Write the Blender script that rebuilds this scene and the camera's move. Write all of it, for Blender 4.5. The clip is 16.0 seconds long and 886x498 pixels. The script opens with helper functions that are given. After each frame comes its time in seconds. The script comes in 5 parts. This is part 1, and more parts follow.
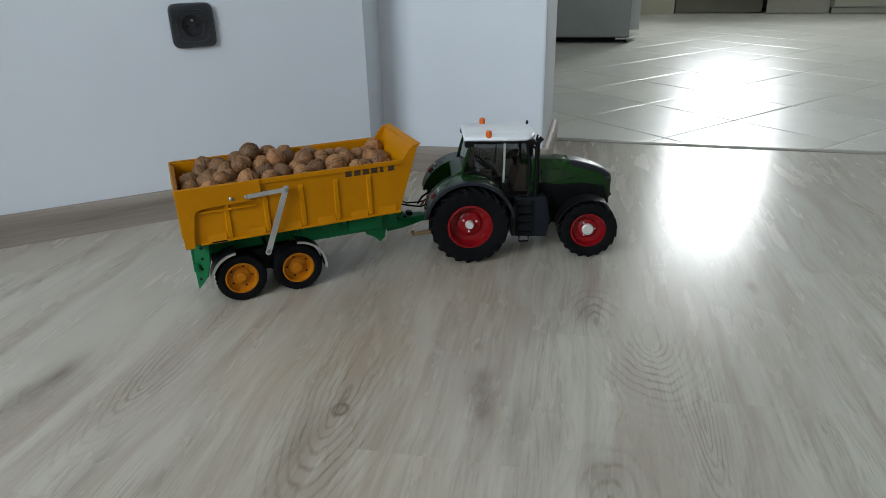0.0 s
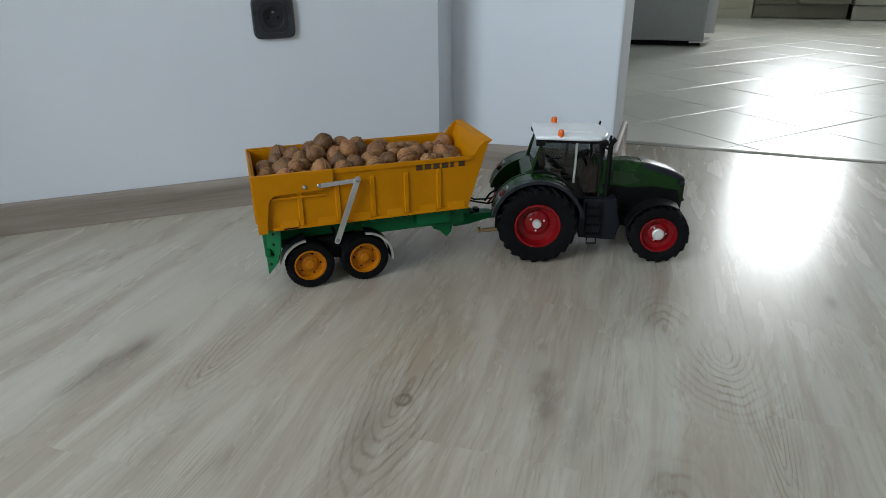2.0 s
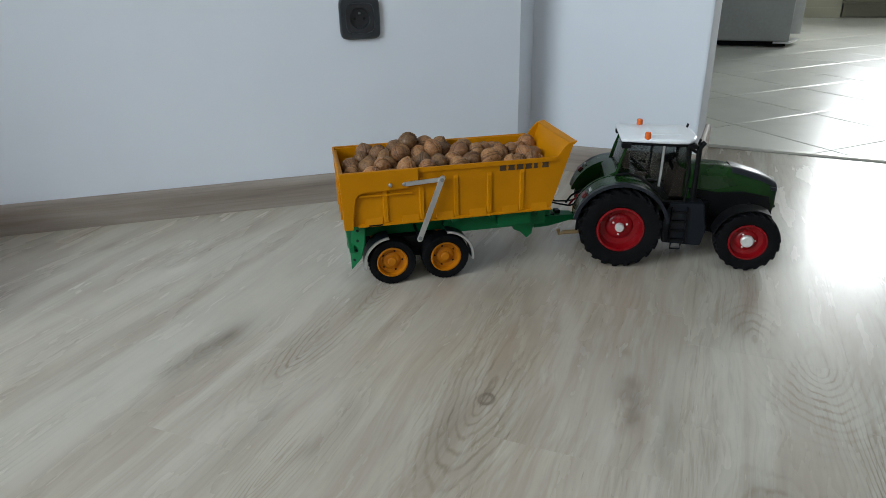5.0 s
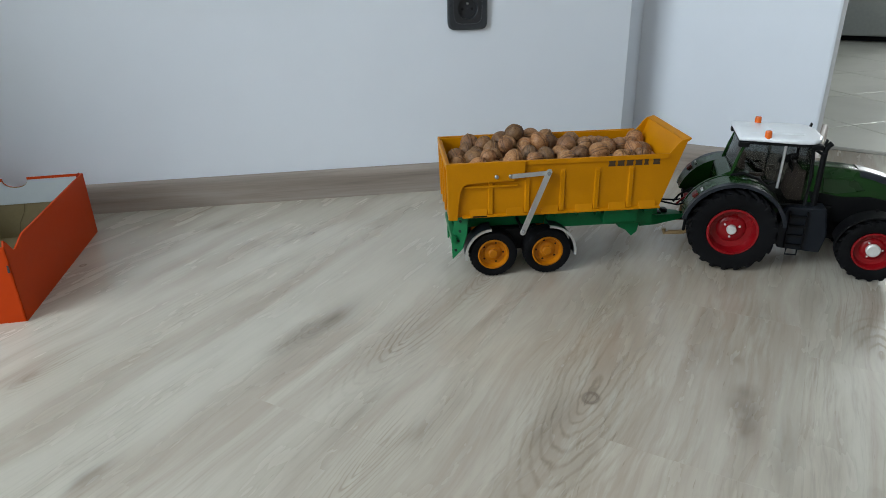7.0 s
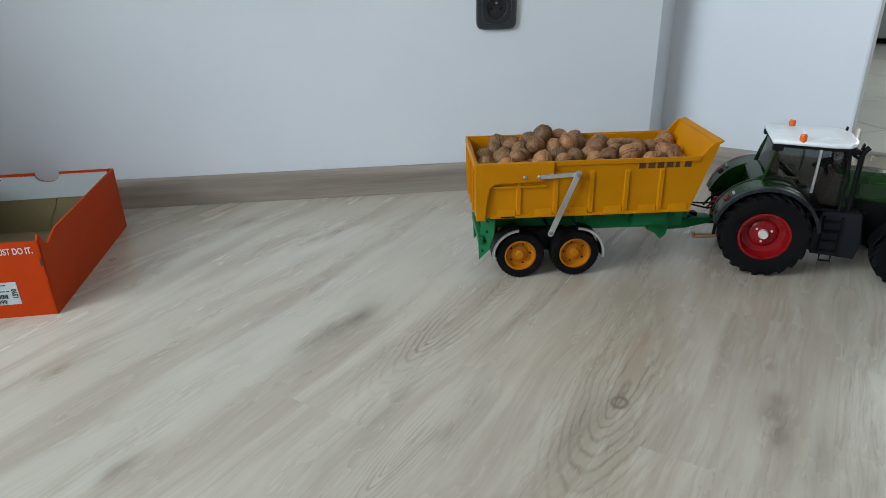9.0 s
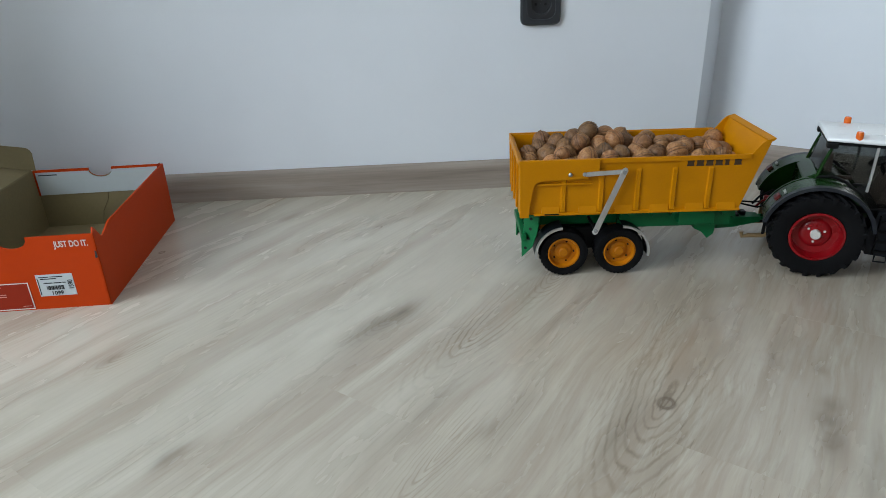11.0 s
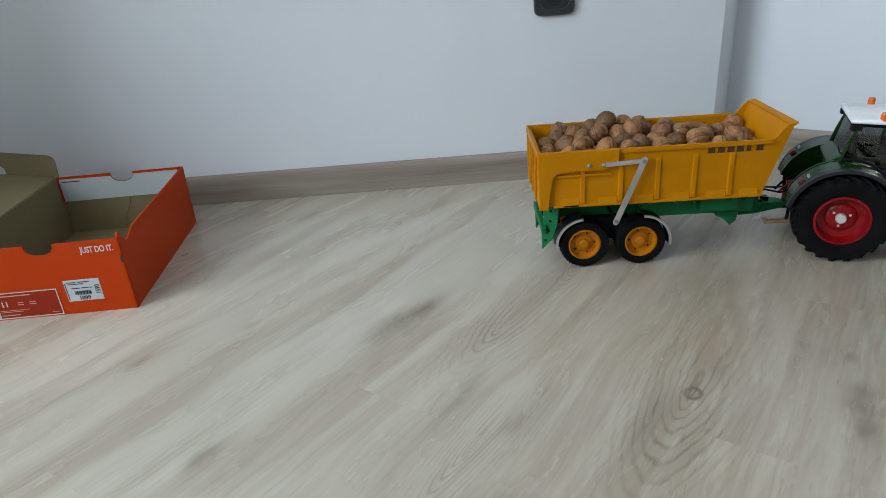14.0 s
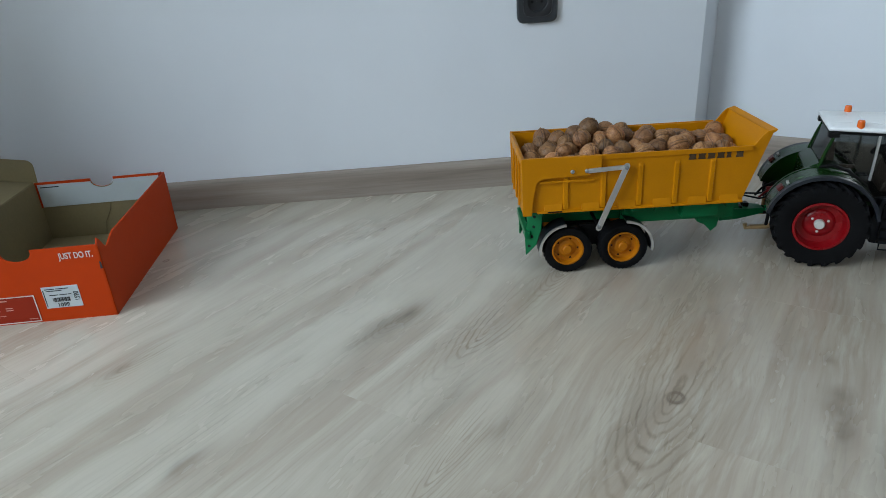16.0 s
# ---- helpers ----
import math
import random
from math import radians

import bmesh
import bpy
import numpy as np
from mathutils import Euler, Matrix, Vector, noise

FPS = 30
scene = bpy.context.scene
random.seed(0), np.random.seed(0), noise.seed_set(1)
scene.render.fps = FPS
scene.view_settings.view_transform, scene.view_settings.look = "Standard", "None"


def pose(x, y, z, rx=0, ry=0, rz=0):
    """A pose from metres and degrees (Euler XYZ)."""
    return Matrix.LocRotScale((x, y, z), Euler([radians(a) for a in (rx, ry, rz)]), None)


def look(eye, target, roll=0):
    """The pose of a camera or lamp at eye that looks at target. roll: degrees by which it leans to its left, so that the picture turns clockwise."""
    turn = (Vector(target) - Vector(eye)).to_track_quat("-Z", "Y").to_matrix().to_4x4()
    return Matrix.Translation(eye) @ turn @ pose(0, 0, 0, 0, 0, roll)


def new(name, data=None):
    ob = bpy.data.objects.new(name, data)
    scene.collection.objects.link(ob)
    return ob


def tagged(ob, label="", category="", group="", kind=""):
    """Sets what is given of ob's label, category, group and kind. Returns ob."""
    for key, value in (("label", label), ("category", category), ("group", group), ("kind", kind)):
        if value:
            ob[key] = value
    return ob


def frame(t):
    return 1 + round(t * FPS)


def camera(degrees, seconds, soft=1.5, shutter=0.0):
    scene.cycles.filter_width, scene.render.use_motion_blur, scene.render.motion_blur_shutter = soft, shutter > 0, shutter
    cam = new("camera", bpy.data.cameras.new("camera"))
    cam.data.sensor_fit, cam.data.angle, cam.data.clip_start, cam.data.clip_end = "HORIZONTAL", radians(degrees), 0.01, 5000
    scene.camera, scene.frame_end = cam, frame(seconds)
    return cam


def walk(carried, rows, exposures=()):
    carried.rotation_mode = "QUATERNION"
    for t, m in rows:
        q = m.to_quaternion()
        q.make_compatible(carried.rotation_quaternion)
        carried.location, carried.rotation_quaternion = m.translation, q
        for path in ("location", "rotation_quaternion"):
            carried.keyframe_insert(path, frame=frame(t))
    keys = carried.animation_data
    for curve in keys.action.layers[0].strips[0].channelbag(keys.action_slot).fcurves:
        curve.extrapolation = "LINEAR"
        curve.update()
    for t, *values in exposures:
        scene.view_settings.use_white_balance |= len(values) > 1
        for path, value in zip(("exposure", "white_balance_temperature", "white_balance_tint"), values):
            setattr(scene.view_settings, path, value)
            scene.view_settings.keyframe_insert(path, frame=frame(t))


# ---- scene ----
cam = camera(67.6, 16.0, soft=0.65)
PATH = [
    (0, (-0.113, -1.399, 0.487), (0.672, 0.25, -0.329), -1.4),
    (0.5, (-0.118, -1.394, 0.485), (0.606, 0.285, -0.325), -1.1),
    (1, (-0.125, -1.393, 0.484), (0.56, 0.301, -0.329), -0.8),
    (1.5, (-0.129, -1.392, 0.483), (0.519, 0.318, -0.326), -0.6),
    (2, (-0.131, -1.392, 0.482), (0.504, 0.321, -0.333), -0.6),
    (2.5, (-0.139, -1.391, 0.481), (0.451, 0.336, -0.337), -0.5),
    (3, (-0.146, -1.388, 0.479), (0.41, 0.349, -0.342), -0.4),
    (3.5, (-0.153, -1.386, 0.481), (0.365, 0.364, -0.336), -0.7),
    (4, (-0.153, -1.387, 0.481), (0.351, 0.368, -0.336), -1.1),
    (6.5, (-0.192, -1.379, 0.487), (0.107, 0.426, -0.321), -1.3),
    (7, (-0.2, -1.376, 0.483), (0.031, 0.43, -0.345), -1.5),
    (7.5, (-0.203, -1.374, 0.482), (0.008, 0.434, -0.347), -1.5),
    (8, (-0.209, -1.373, 0.481), (-0.026, 0.439, -0.345), -1.3),
    (8.5, (-0.211, -1.372, 0.481), (-0.034, 0.438, -0.351), -1.2),
    (9, (-0.212, -1.371, 0.482), (-0.037, 0.441, -0.345), -1.3),
    (11.5, (-0.229, -1.371, 0.483), (-0.177, 0.443, -0.357), -2.3),
    (12, (-0.232, -1.371, 0.486), (-0.197, 0.439, -0.365), -3.0),
    (12.5, (-0.235, -1.371, 0.487), (-0.243, 0.438, -0.366), -4.0),
    (13, (-0.233, -1.372, 0.488), (-0.242, 0.433, -0.374), -4.1),
    (13.5, (-0.233, -1.369, 0.486), (-0.231, 0.433, -0.382), -4.1),
    (14, (-0.23, -1.37, 0.486), (-0.212, 0.44, -0.364), -4.3),
    (14.5, (-0.23, -1.37, 0.488), (-0.19, 0.445, -0.352), -4.0),
    (15, (-0.231, -1.371, 0.486), (-0.162, 0.446, -0.347), -3.6),
    (15.5, (-0.229, -1.368, 0.485), (-0.156, 0.446, -0.355), -3.6),
    (16, (-0.23, -1.37, 0.485), (-0.162, 0.446, -0.351), -3.7),
]
walk(cam, [(t, look(eye, target, roll)) for t, eye, target, roll in PATH],
     [(0, -0.25, 6500, 10), (3.0, -0.25, 6500, 10), (4.0, -0.22, 6500, 10), (6.5, 0.05, 6500, 10), (9.0, 0.10, 6500, 10),
      (13.0, 0.10, 6500, 10), (14.5, 0.02, 6500, 10), (15.5, -0.04, 6230, 8), (16.0, -0.06, 6230, 8)])

# ---------------- world and light ----------------
U = Vector((0.6018, 0.7986, 0.0))        # along the laminate strips
V = Vector((0.7986, -0.6018, 0.0))       # across them
TURN = math.degrees(math.atan2(V.y, V.x))


def uv(u, v, z=0.0):
    return U * u + V * v + Vector((0, 0, z))


world = bpy.data.worlds.new("sky")
scene.world = world
world.use_nodes = True
wn = world.node_tree
sky = wn.nodes.new("ShaderNodeTexSky")
sky.sky_type, sky.sun_disc = "NISHITA", False
sky.sun_elevation, sky.sun_rotation = radians(35), radians(140)
wn.links.new(sky.outputs[0], wn.nodes["Background"].inputs[0])
wn.nodes["Background"].inputs[1].default_value = 0.1


def window_lamp(name, centre, facing, w, h, watts, colour):
    data = bpy.data.lights.new(name, "AREA")
    data.shape, data.size, data.size_y, data.energy, data.color = "RECTANGLE", w, h, watts, colour
    ob = new(name, data)
    ob.matrix_world = look(centre, Vector(centre) + Vector(facing))
    return ob


DAY = (0.825, 0.950, 1.035)
window_lamp("room_window_light", (-2.56, -1.80, 1.6), (1, 0, 0), 1.7, 1.5, 90, DAY)
window_lamp("kitchen_window_light", uv(5.16, 2.07, 1.46), -U, 0.74, 1.08, 74, (0.93, 0.98, 1.0))


# ---------------- materials ----------------
def material(name, colour, rough=0.5, metal=0.0, spec=0.5, coat=0.0):
    m = bpy.data.materials.new(name)
    m.use_nodes = True
    b = m.node_tree.nodes["Principled BSDF"]
    b.inputs["Base Color"].default_value = (*colour, 1)
    b.inputs["Roughness"].default_value = rough
    b.inputs["Metallic"].default_value = metal
    b.inputs["Specular IOR Level"].default_value = spec
    b.inputs["Coat Weight"].default_value = coat
    return m


class Nodes:
    """Short hand for building a node tree."""

    def __init__(self, m):
        self.t = m.node_tree
        self.b = self.t.nodes["Principled BSDF"]

    def put(self, kind, ins=(), **attrs):
        n = self.t.nodes.new(kind)
        for k, val in attrs.items():
            setattr(n, k, val)
        for k, val in dict(ins).items():
            self.feed(n.inputs[k], val)
        return n

    def feed(self, socket, val):
        if isinstance(val, bpy.types.NodeSocket):
            self.t.links.new(val, socket)
        else:
            socket.default_value = val

    def math(self, op, a, b=0.0, c=0.0):
        n = self.put("ShaderNodeMath", operation=op)
        for k, val in enumerate((a, b, c)):
            self.feed(n.inputs[k], val)
        return n.outputs[0]

    def mix(self, f, a, b, blend="MIX"):
        n = self.put("ShaderNodeMix", data_type="RGBA", blend_type=blend)
        self.feed(n.inputs[0], f)
        self.feed(n.inputs[6], a)
        self.feed(n.inputs[7], b)
        return n.outputs[2]

    def noise(self, vec, scale, detail=3.0, rough=0.5, dist=0.0):
        n = self.put("ShaderNodeTexNoise", {"Scale": scale, "Detail": detail, "Roughness": rough, "Distortion": dist})
        if vec is not None:
            self.feed(n.inputs["Vector"], vec)
        return n.outputs["Fac"]

    def ramp(self, f, *stops):
        n = self.put("ShaderNodeValToRGB", {0: f})
        el = n.color_ramp.elements
        while len(el) < len(stops):
            el.new(0.5)
        for e, (p, c) in zip(el, stops):
            e.position, e.color = p, (*c, 1) if len(c) == 3 else c
        return n.outputs["Color"]

    def range(self, f, a, b, c=0.0, d=1.0):
        n = self.put("ShaderNodeMapRange", {0: f, 1: a, 2: b, 3: c, 4: d})
        return n.outputs[0]

    def bump(self, height, strength, distance):
        n = self.put("ShaderNodeBump", {"Strength": strength, "Distance": distance, "Height": height})
        self.t.links.new(n.outputs[0], self.b.inputs["Normal"])

    def position(self):
        return self.put("ShaderNodeNewGeometry").outputs["Position"]

    def local(self):
        return self.put("ShaderNodeTexCoord").outputs["Object"]

    def random(self):
        return self.put("ShaderNodeObjectInfo").outputs["Random"]


def worn(name, colour, rough=0.45, metal=0.0, amount=0.12, scale=60.0, bump=0.15, spec=0.5, coat=0.0):
    """A plain surface with fine grain, faint blotches and uneven gloss."""
    m = material(name, colour, rough, metal, spec, coat)
    n = Nodes(m)
    pos = n.local()
    big, fine = n.noise(pos, scale * 0.25, 4), n.noise(pos, scale * 6, 2)
    k = n.math("ADD", n.range(big, 0.3, 0.7, 1 - amount, 1 + amount), n.range(fine, 0.3, 0.7, -amount * 0.3, amount * 0.3))
    n.feed(n.b.inputs["Base Color"], n.mix(1.0, (*colour, 1), n.put("ShaderNodeCombineColor", {0: k, 1: k, 2: k}).outputs[0], "MULTIPLY"))
    n.feed(n.b.inputs["Roughness"], n.range(big, 0.3, 0.7, rough - 0.07, rough + 0.09))
    if bump:
        n.bump(fine, bump, 0.0004)
    return m


# flames of the laminate, along and across the strips: u, v, narrowness, skew, spacing of the rings, reach along and across, strength, shift of the middle
FLAMES = (
    (-0.600, 0.500, 5.2, 0.83, 0.036, 0.175, 0.046, 1.45, -0.01), (-0.570, 0.240, 5.8, 0.82, 0.036, 0.125, 0.036, 1.35, 0.01),
    (-0.393, 0.872, 2.3, 0.66, 0.021, 0.080, 0.055, 1.35, -0.045), (-0.330, 0.800, 2.6, -0.60, 0.032, 0.070, 0.034, 1.30, 0.03),
    (-0.680, 0.808, 2.4, -0.50, 0.036, 0.055, 0.036, 0.95, 0.02), (-0.600, 0.112, 4.6, 0.70, 0.022, 0.050, 0.020, 0.80, -0.02),
    (-0.535, 0.662, 2.8, 0.2, 0.024, 0.045, 0.018, 0.70, 0.0), (-0.850, -0.137, 5.5, 0.70, 0.026, 0.050, 0.018, 0.85, 0.0),
    (-0.400, 0.452, 9.0, 0.85, 0.034, 0.120, 0.022, 0.80, 0.03), (-0.330, 0.258, 7.0, 0.80, 0.026, 0.090, 0.020, 0.70, -0.03),
    (-0.560, 0.915, 12.0, 0.90, 0.044, 0.150, 0.040, 1.20, 0.0), (-0.800, 0.330, 10.0, 0.85, 0.036, 0.090, 0.030, 0.75, 0.0))
# round knots: x, y, radius, darkness
CORES = ((0.047, -0.772, 0.0088, 0.95), (0.002, -0.437, 0.0050, 0.80), (-0.300, -0.205, 0.0048, 0.85), (-0.685, -0.272, 0.0042, 0.80))
# brown smears without a core: x, y, length, width, darkness
SMEARS = ((0.228, -0.792, 0.013, 0.011, 0.62), (0.210, -0.816, 0.014, 0.014, 0.55), (0.196, -0.850, 0.018, 0.009, 0.68), (0.442, -0.722, 0.026, 0.012, 0.40),
          (-0.258, -0.540, 0.046, 0.014, 0.66), (-0.310, -0.582, 0.046, 0.013, 0.45), (-0.500, -0.810, 0.022, 0.009, 0.60), (-0.640, -0.615, 0.020, 0.007, 0.40),
          (0.254, -0.728, 0.010, 0.007, 0.35), (0.216, -0.889, 0.060, 0.012, 0.38), (-0.480, -0.130, 0.030, 0.008, 0.35), (-0.160, -0.800, 0.020, 0.008, 0.30),
          (-0.006, -0.800, 0.040, 0.012, 0.35), (0.250, -1.000, 0.030, 0.018, 0.30), (-0.215, -0.745, 0.050, 0.008, 0.30), (0.715, -0.779, 0.020, 0.009, 0.45), (-0.340, -0.235, 0.030, 0.006, 0.35))


def laminate(name, rough=0.235):
    m = material(name, (0.4, 0.38, 0.35), rough, spec=0.50)
    n = Nodes(m)
    turned = n.put("ShaderNodeVectorRotate", {"Vector": n.position(), "Angle": -math.atan2(U.y, U.x)}, rotation_type="Z_AXIS").outputs[0]
    r = n.random()
    shift = n.put("ShaderNodeCombineXYZ", {0: n.math("MULTIPLY", r, 37.0), 1: n.math("MULTIPLY", r, 11.0), 2: n.math("MULTIPLY", r, 5.0)}).outputs[0]
    base = n.put("ShaderNodeVectorMath", {0: turned, 1: shift}, operation="ADD").outputs[0]
    sep = n.put("ShaderNodeSeparateXYZ", {0: turned})

    def stretched(a, b):
        return n.put("ShaderNodeVectorMath", {0: base, 1: (a, b, b)}, operation="MULTIPLY").outputs[0]

    def reach(x, y, length, width, strip=False):
        """Squared distance from a spot, in its own length and width; the spot in world or in strip coordinates."""
        pu, pv = (x, y) if strip else (x * U.x + y * U.y, x * V.x + y * V.y)
        a = n.math("DIVIDE", n.math("SUBTRACT", sep.outputs[0], pu), length)
        b = n.math("DIVIDE", n.math("ADD", sep.outputs[1], pv), width)
        return n.math("ADD", n.math("MULTIPLY", a, a), n.math("MULTIPLY", b, b))

    # the grain wanders a little across the strip
    drift = n.math("MULTIPLY", n.math("SUBTRACT", n.noise(stretched(4.5, 9), 1.0, 2.0, 0.5), 0.5), 0.042)
    side = n.put("ShaderNodeCombineXYZ", {1: drift}).outputs[0]
    base = n.put("ShaderNodeVectorMath", {0: base, 1: side}, operation="ADD").outputs[0]
    whole = n.put("ShaderNodeVectorMath", {0: turned, 1: side}, operation="ADD").outputs[0]

    def across(a, b):
        return n.put("ShaderNodeVectorMath", {0: whole, 1: (a, b, b)}, operation="MULTIPLY").outputs[0]

    wobble = n.noise(stretched(7, 55), 1.0, 3, 0.6)
    figure = n.math("MULTIPLY_ADD", wobble, 0.10, n.noise(stretched(2.0, 9), 1.0, 2.0, 0.45, 0.3))
    dark = n.math("MULTIPLY", r, 0.0)
    flame, drawn = dark, dark
    stray = n.math("MULTIPLY", n.math("SUBTRACT", n.noise(across(13, 34), 1.0, 4, 0.60), 0.5), 10.0)
    partial = n.range(n.noise(across(11, 40), 1.0, 3, 0.6), 0.34, 0.58, 0.30, 1.0)
    for fu, fv, narrow, skew, spacing, ru, rv, power, shifted in FLAMES:
        a = n.math("SUBTRACT", sep.outputs[0], fu)
        q = n.math("MULTIPLY", n.math("ADD", sep.outputs[1], fv), narrow)
        f = n.math("SUBTRACT", n.math("SQRT", n.math("MULTIPLY_ADD", a, a, n.math("MULTIPLY", q, q))), n.math("MULTIPLY", a, skew))
        mask = reach(fu + shifted, fv, ru, rv, True)
        mask = n.math("EXPONENT", n.math("MULTIPLY", mask, -1.0))
        wave = n.math("SINE", n.math("MULTIPLY_ADD", n.math("POWER", n.math("MULTIPLY", f, 1 / 0.1), 0.85), 0.1 * math.tau / spacing, stray))
        wave = n.math("POWER", n.range(wave, -0.1, 1.0), 1.8)
        drawn = n.math("MULTIPLY_ADD", n.math("MULTIPLY", n.math("MULTIPLY", wave, partial), mask), power, drawn)
        flame = n.math("MULTIPLY_ADD", mask, power, flame)
    for x, y, core, depth in CORES:
        d = n.math("ADD", n.math("SQRT", reach(x, y, core * 1.25, core)), n.math("MULTIPLY_ADD", wobble, 0.6, -0.3))
        ring = n.math("EXPONENT", n.math("MULTIPLY", n.math("POWER", n.math("DIVIDE", n.math("SUBTRACT", d, 1.0), 0.26), 2.0), -1.0))
        dark = n.math("MULTIPLY_ADD", n.math("MULTIPLY_ADD", n.math("LESS_THAN", d, 0.85), 0.40, ring), depth, dark)
    for x, y, length, width, depth in SMEARS:
        dark = n.math("MULTIPLY_ADD", n.math("EXPONENT", n.math("MULTIPLY", reach(x, y, length, width), -0.9)), depth * 1.35, dark)
    rings = n.math("SINE", n.math("MULTIPLY_ADD", sep.outputs[1], math.tau / 0.0085, n.math("MULTIPLY", figure, 34.0)))
    fibres = n.noise(stretched(12, 300), 1.0, 3, 0.7)
    ticks = n.noise(stretched(30, 300), 1.0, 2, 0.55)
    lime = n.noise(stretched(8, 60), 1.0, 4, 0.65)
    broad = n.noise(across(1.2, 6.5), 1.0, 3, 0.55)
    cloud = n.noise(across(4.0, 20), 1.0, 4, 0.6)
    smudge = n.noise(stretched(8, 62), 1.0, 4, 0.62)
    deep = (0.215, 0.172, 0.132)
    calm = n.range(sep.outputs[1], -0.46, -0.16, 1.0, 0.30)
    c = n.mix(n.range(broad, 0.36, 0.66), (0.555, 0.530, 0.470, 1), (0.490, 0.455, 0.392, 1))
    warm = n.math("EXPONENT", n.math("MULTIPLY", n.math("POWER", n.math("DIVIDE", n.math("ADD", sep.outputs[1], 0.52), 0.24), 2.0), -1.0))
    c = n.mix(n.math("MULTIPLY", warm, 0.65), c, (0.420, 0.360, 0.292, 1))
    c = n.mix(n.math("MULTIPLY", n.range(cloud, 0.45, 0.72, 0, 0.52), n.math("MULTIPLY_ADD", warm, 0.40, 0.60)), c, (0.300, 0.247, 0.192, 1))
    c = n.mix(n.math("MULTIPLY", n.range(smudge, 0.50, 0.74, 0, 0.36), calm), c, (0.275, 0.228, 0.178, 1))
    streak = n.noise(stretched(3.2, 85), 1.0, 3, 0.60)
    c = n.mix(n.math("MULTIPLY", n.math("MULTIPLY", n.range(streak, 0.50, 0.70, 0, 0.55), calm), n.range(n.noise(across(2.0, 9), 1.0, 2), 0.38, 0.62, 0.25, 1.0)), c, (0.305, 0.245, 0.190, 1))
    band = n.noise(across(1.5, 17), 1.0, 4, 0.55, 0.6)
    c = n.mix(n.range(band, 0.48, 0.64, 0.0, 0.52), c, (0.335, 0.268, 0.216, 1))
    line = n.math("POWER", n.range(rings, 0.0, 1.0), 2.6)
    patch = n.range(n.noise(stretched(2.6, 15), 1.0, 3), 0.46, 0.70, 0.0, 0.22)
    patch = n.math("MULTIPLY_ADD", n.range(cloud, 0.50, 0.70), 0.28, patch)
    strong = n.math("MULTIPLY", patch, n.math("SUBTRACT", 1.0, n.math("MINIMUM", n.math("MULTIPLY", flame, 1.4), 1.0)))
    strong = n.math("MULTIPLY", strong, n.range(n.noise(stretched(14, 50), 1.0, 2), 0.36, 0.60, 0.45, 1.0))
    c = n.mix(n.math("MULTIPLY", n.math("MINIMUM", flame, 1.0), 0.20), c, (0.300, 0.240, 0.182, 1))
    strong = n.math("ADD", n.math("MULTIPLY", line, strong), n.math("MULTIPLY", drawn, n.range(n.noise(stretched(10, 60), 1.0, 3), 0.35, 0.62, 0.40, 0.90)))
    c = n.mix(n.math("MINIMUM", strong, 0.8), c, (0.225, 0.180, 0.136, 1))
    c = n.mix(n.math("MULTIPLY", n.range(lime, 0.52, 0.78, 0.0, 0.45), calm), c, (0.625, 0.610, 0.550, 1))
    c = n.mix(n.math("MULTIPLY", n.math("MULTIPLY", n.range(fibres, 0.50, 0.70, 0.0, 0.44), calm), n.range(n.noise(stretched(2.6, 12), 1.0, 3), 0.42, 0.68, 0.10, 1.0)), c, (*deep, 1))
    c = n.mix(n.math("MULTIPLY", n.range(ticks, 0.70, 0.78, 0.0, 0.55), calm), c, (*deep, 1))
    c = n.mix(n.math("MULTIPLY", n.math("MINIMUM", dark, 1.0), n.range(n.noise(stretched(22, 80), 1.0, 3), 0.25, 0.65, 0.45, 0.92)), c, (0.140, 0.104, 0.076, 1))
    tone = n.range(r, 0, 1, 0.965, 1.030)
    tan = n.range(sep.outputs[1], -0.78, -0.58)
    c = n.mix(1.0, c, n.put("ShaderNodeCombineColor", {0: n.math("MULTIPLY", tone, n.math("MULTIPLY_ADD", tan, 0.034, 1.0)), 1: tone, 2: n.math("MULTIPLY", tone, n.math("MULTIPLY_ADD", tan, -0.024, 0.972))}).outputs[0], "MULTIPLY")
    n.feed(n.b.inputs["Base Color"], c)
    n.feed(n.b.inputs["Roughness"], n.range(cloud, 0.3, 0.7, rough - 0.04, rough + 0.08))
    n.bump(n.math("MULTIPLY", fibres, calm), 0.14, 0.0006)
    return m


def board_decor(name):
    """Wood print of the skirting, running along its length."""
    m = material(name, (0.33, 0.3, 0.27), 0.52, spec=0.3)
    n = Nodes(m)
    v = n.put("ShaderNodeVectorMath", {0: n.local(), 1: (2.2, 60, 60)}, operation="MULTIPLY").outputs[0]
    f, g = n.noise(v, 1.0, 5, 0.6, 0.4), n.noise(v, 5.0, 2, 0.6)
    c = n.ramp(f, (0.30, (0.215, 0.172, 0.144)), (0.50, (0.318, 0.264, 0.224)), (0.72, (0.395, 0.338, 0.290)))
    n.feed(n.b.inputs["Base Color"], n.mix(n.range(g, 0.55, 0.75, 0, 0.20), c, (0.17, 0.15, 0.13, 1)))
    n.bump(g, 0.2, 0.0005)
    return m


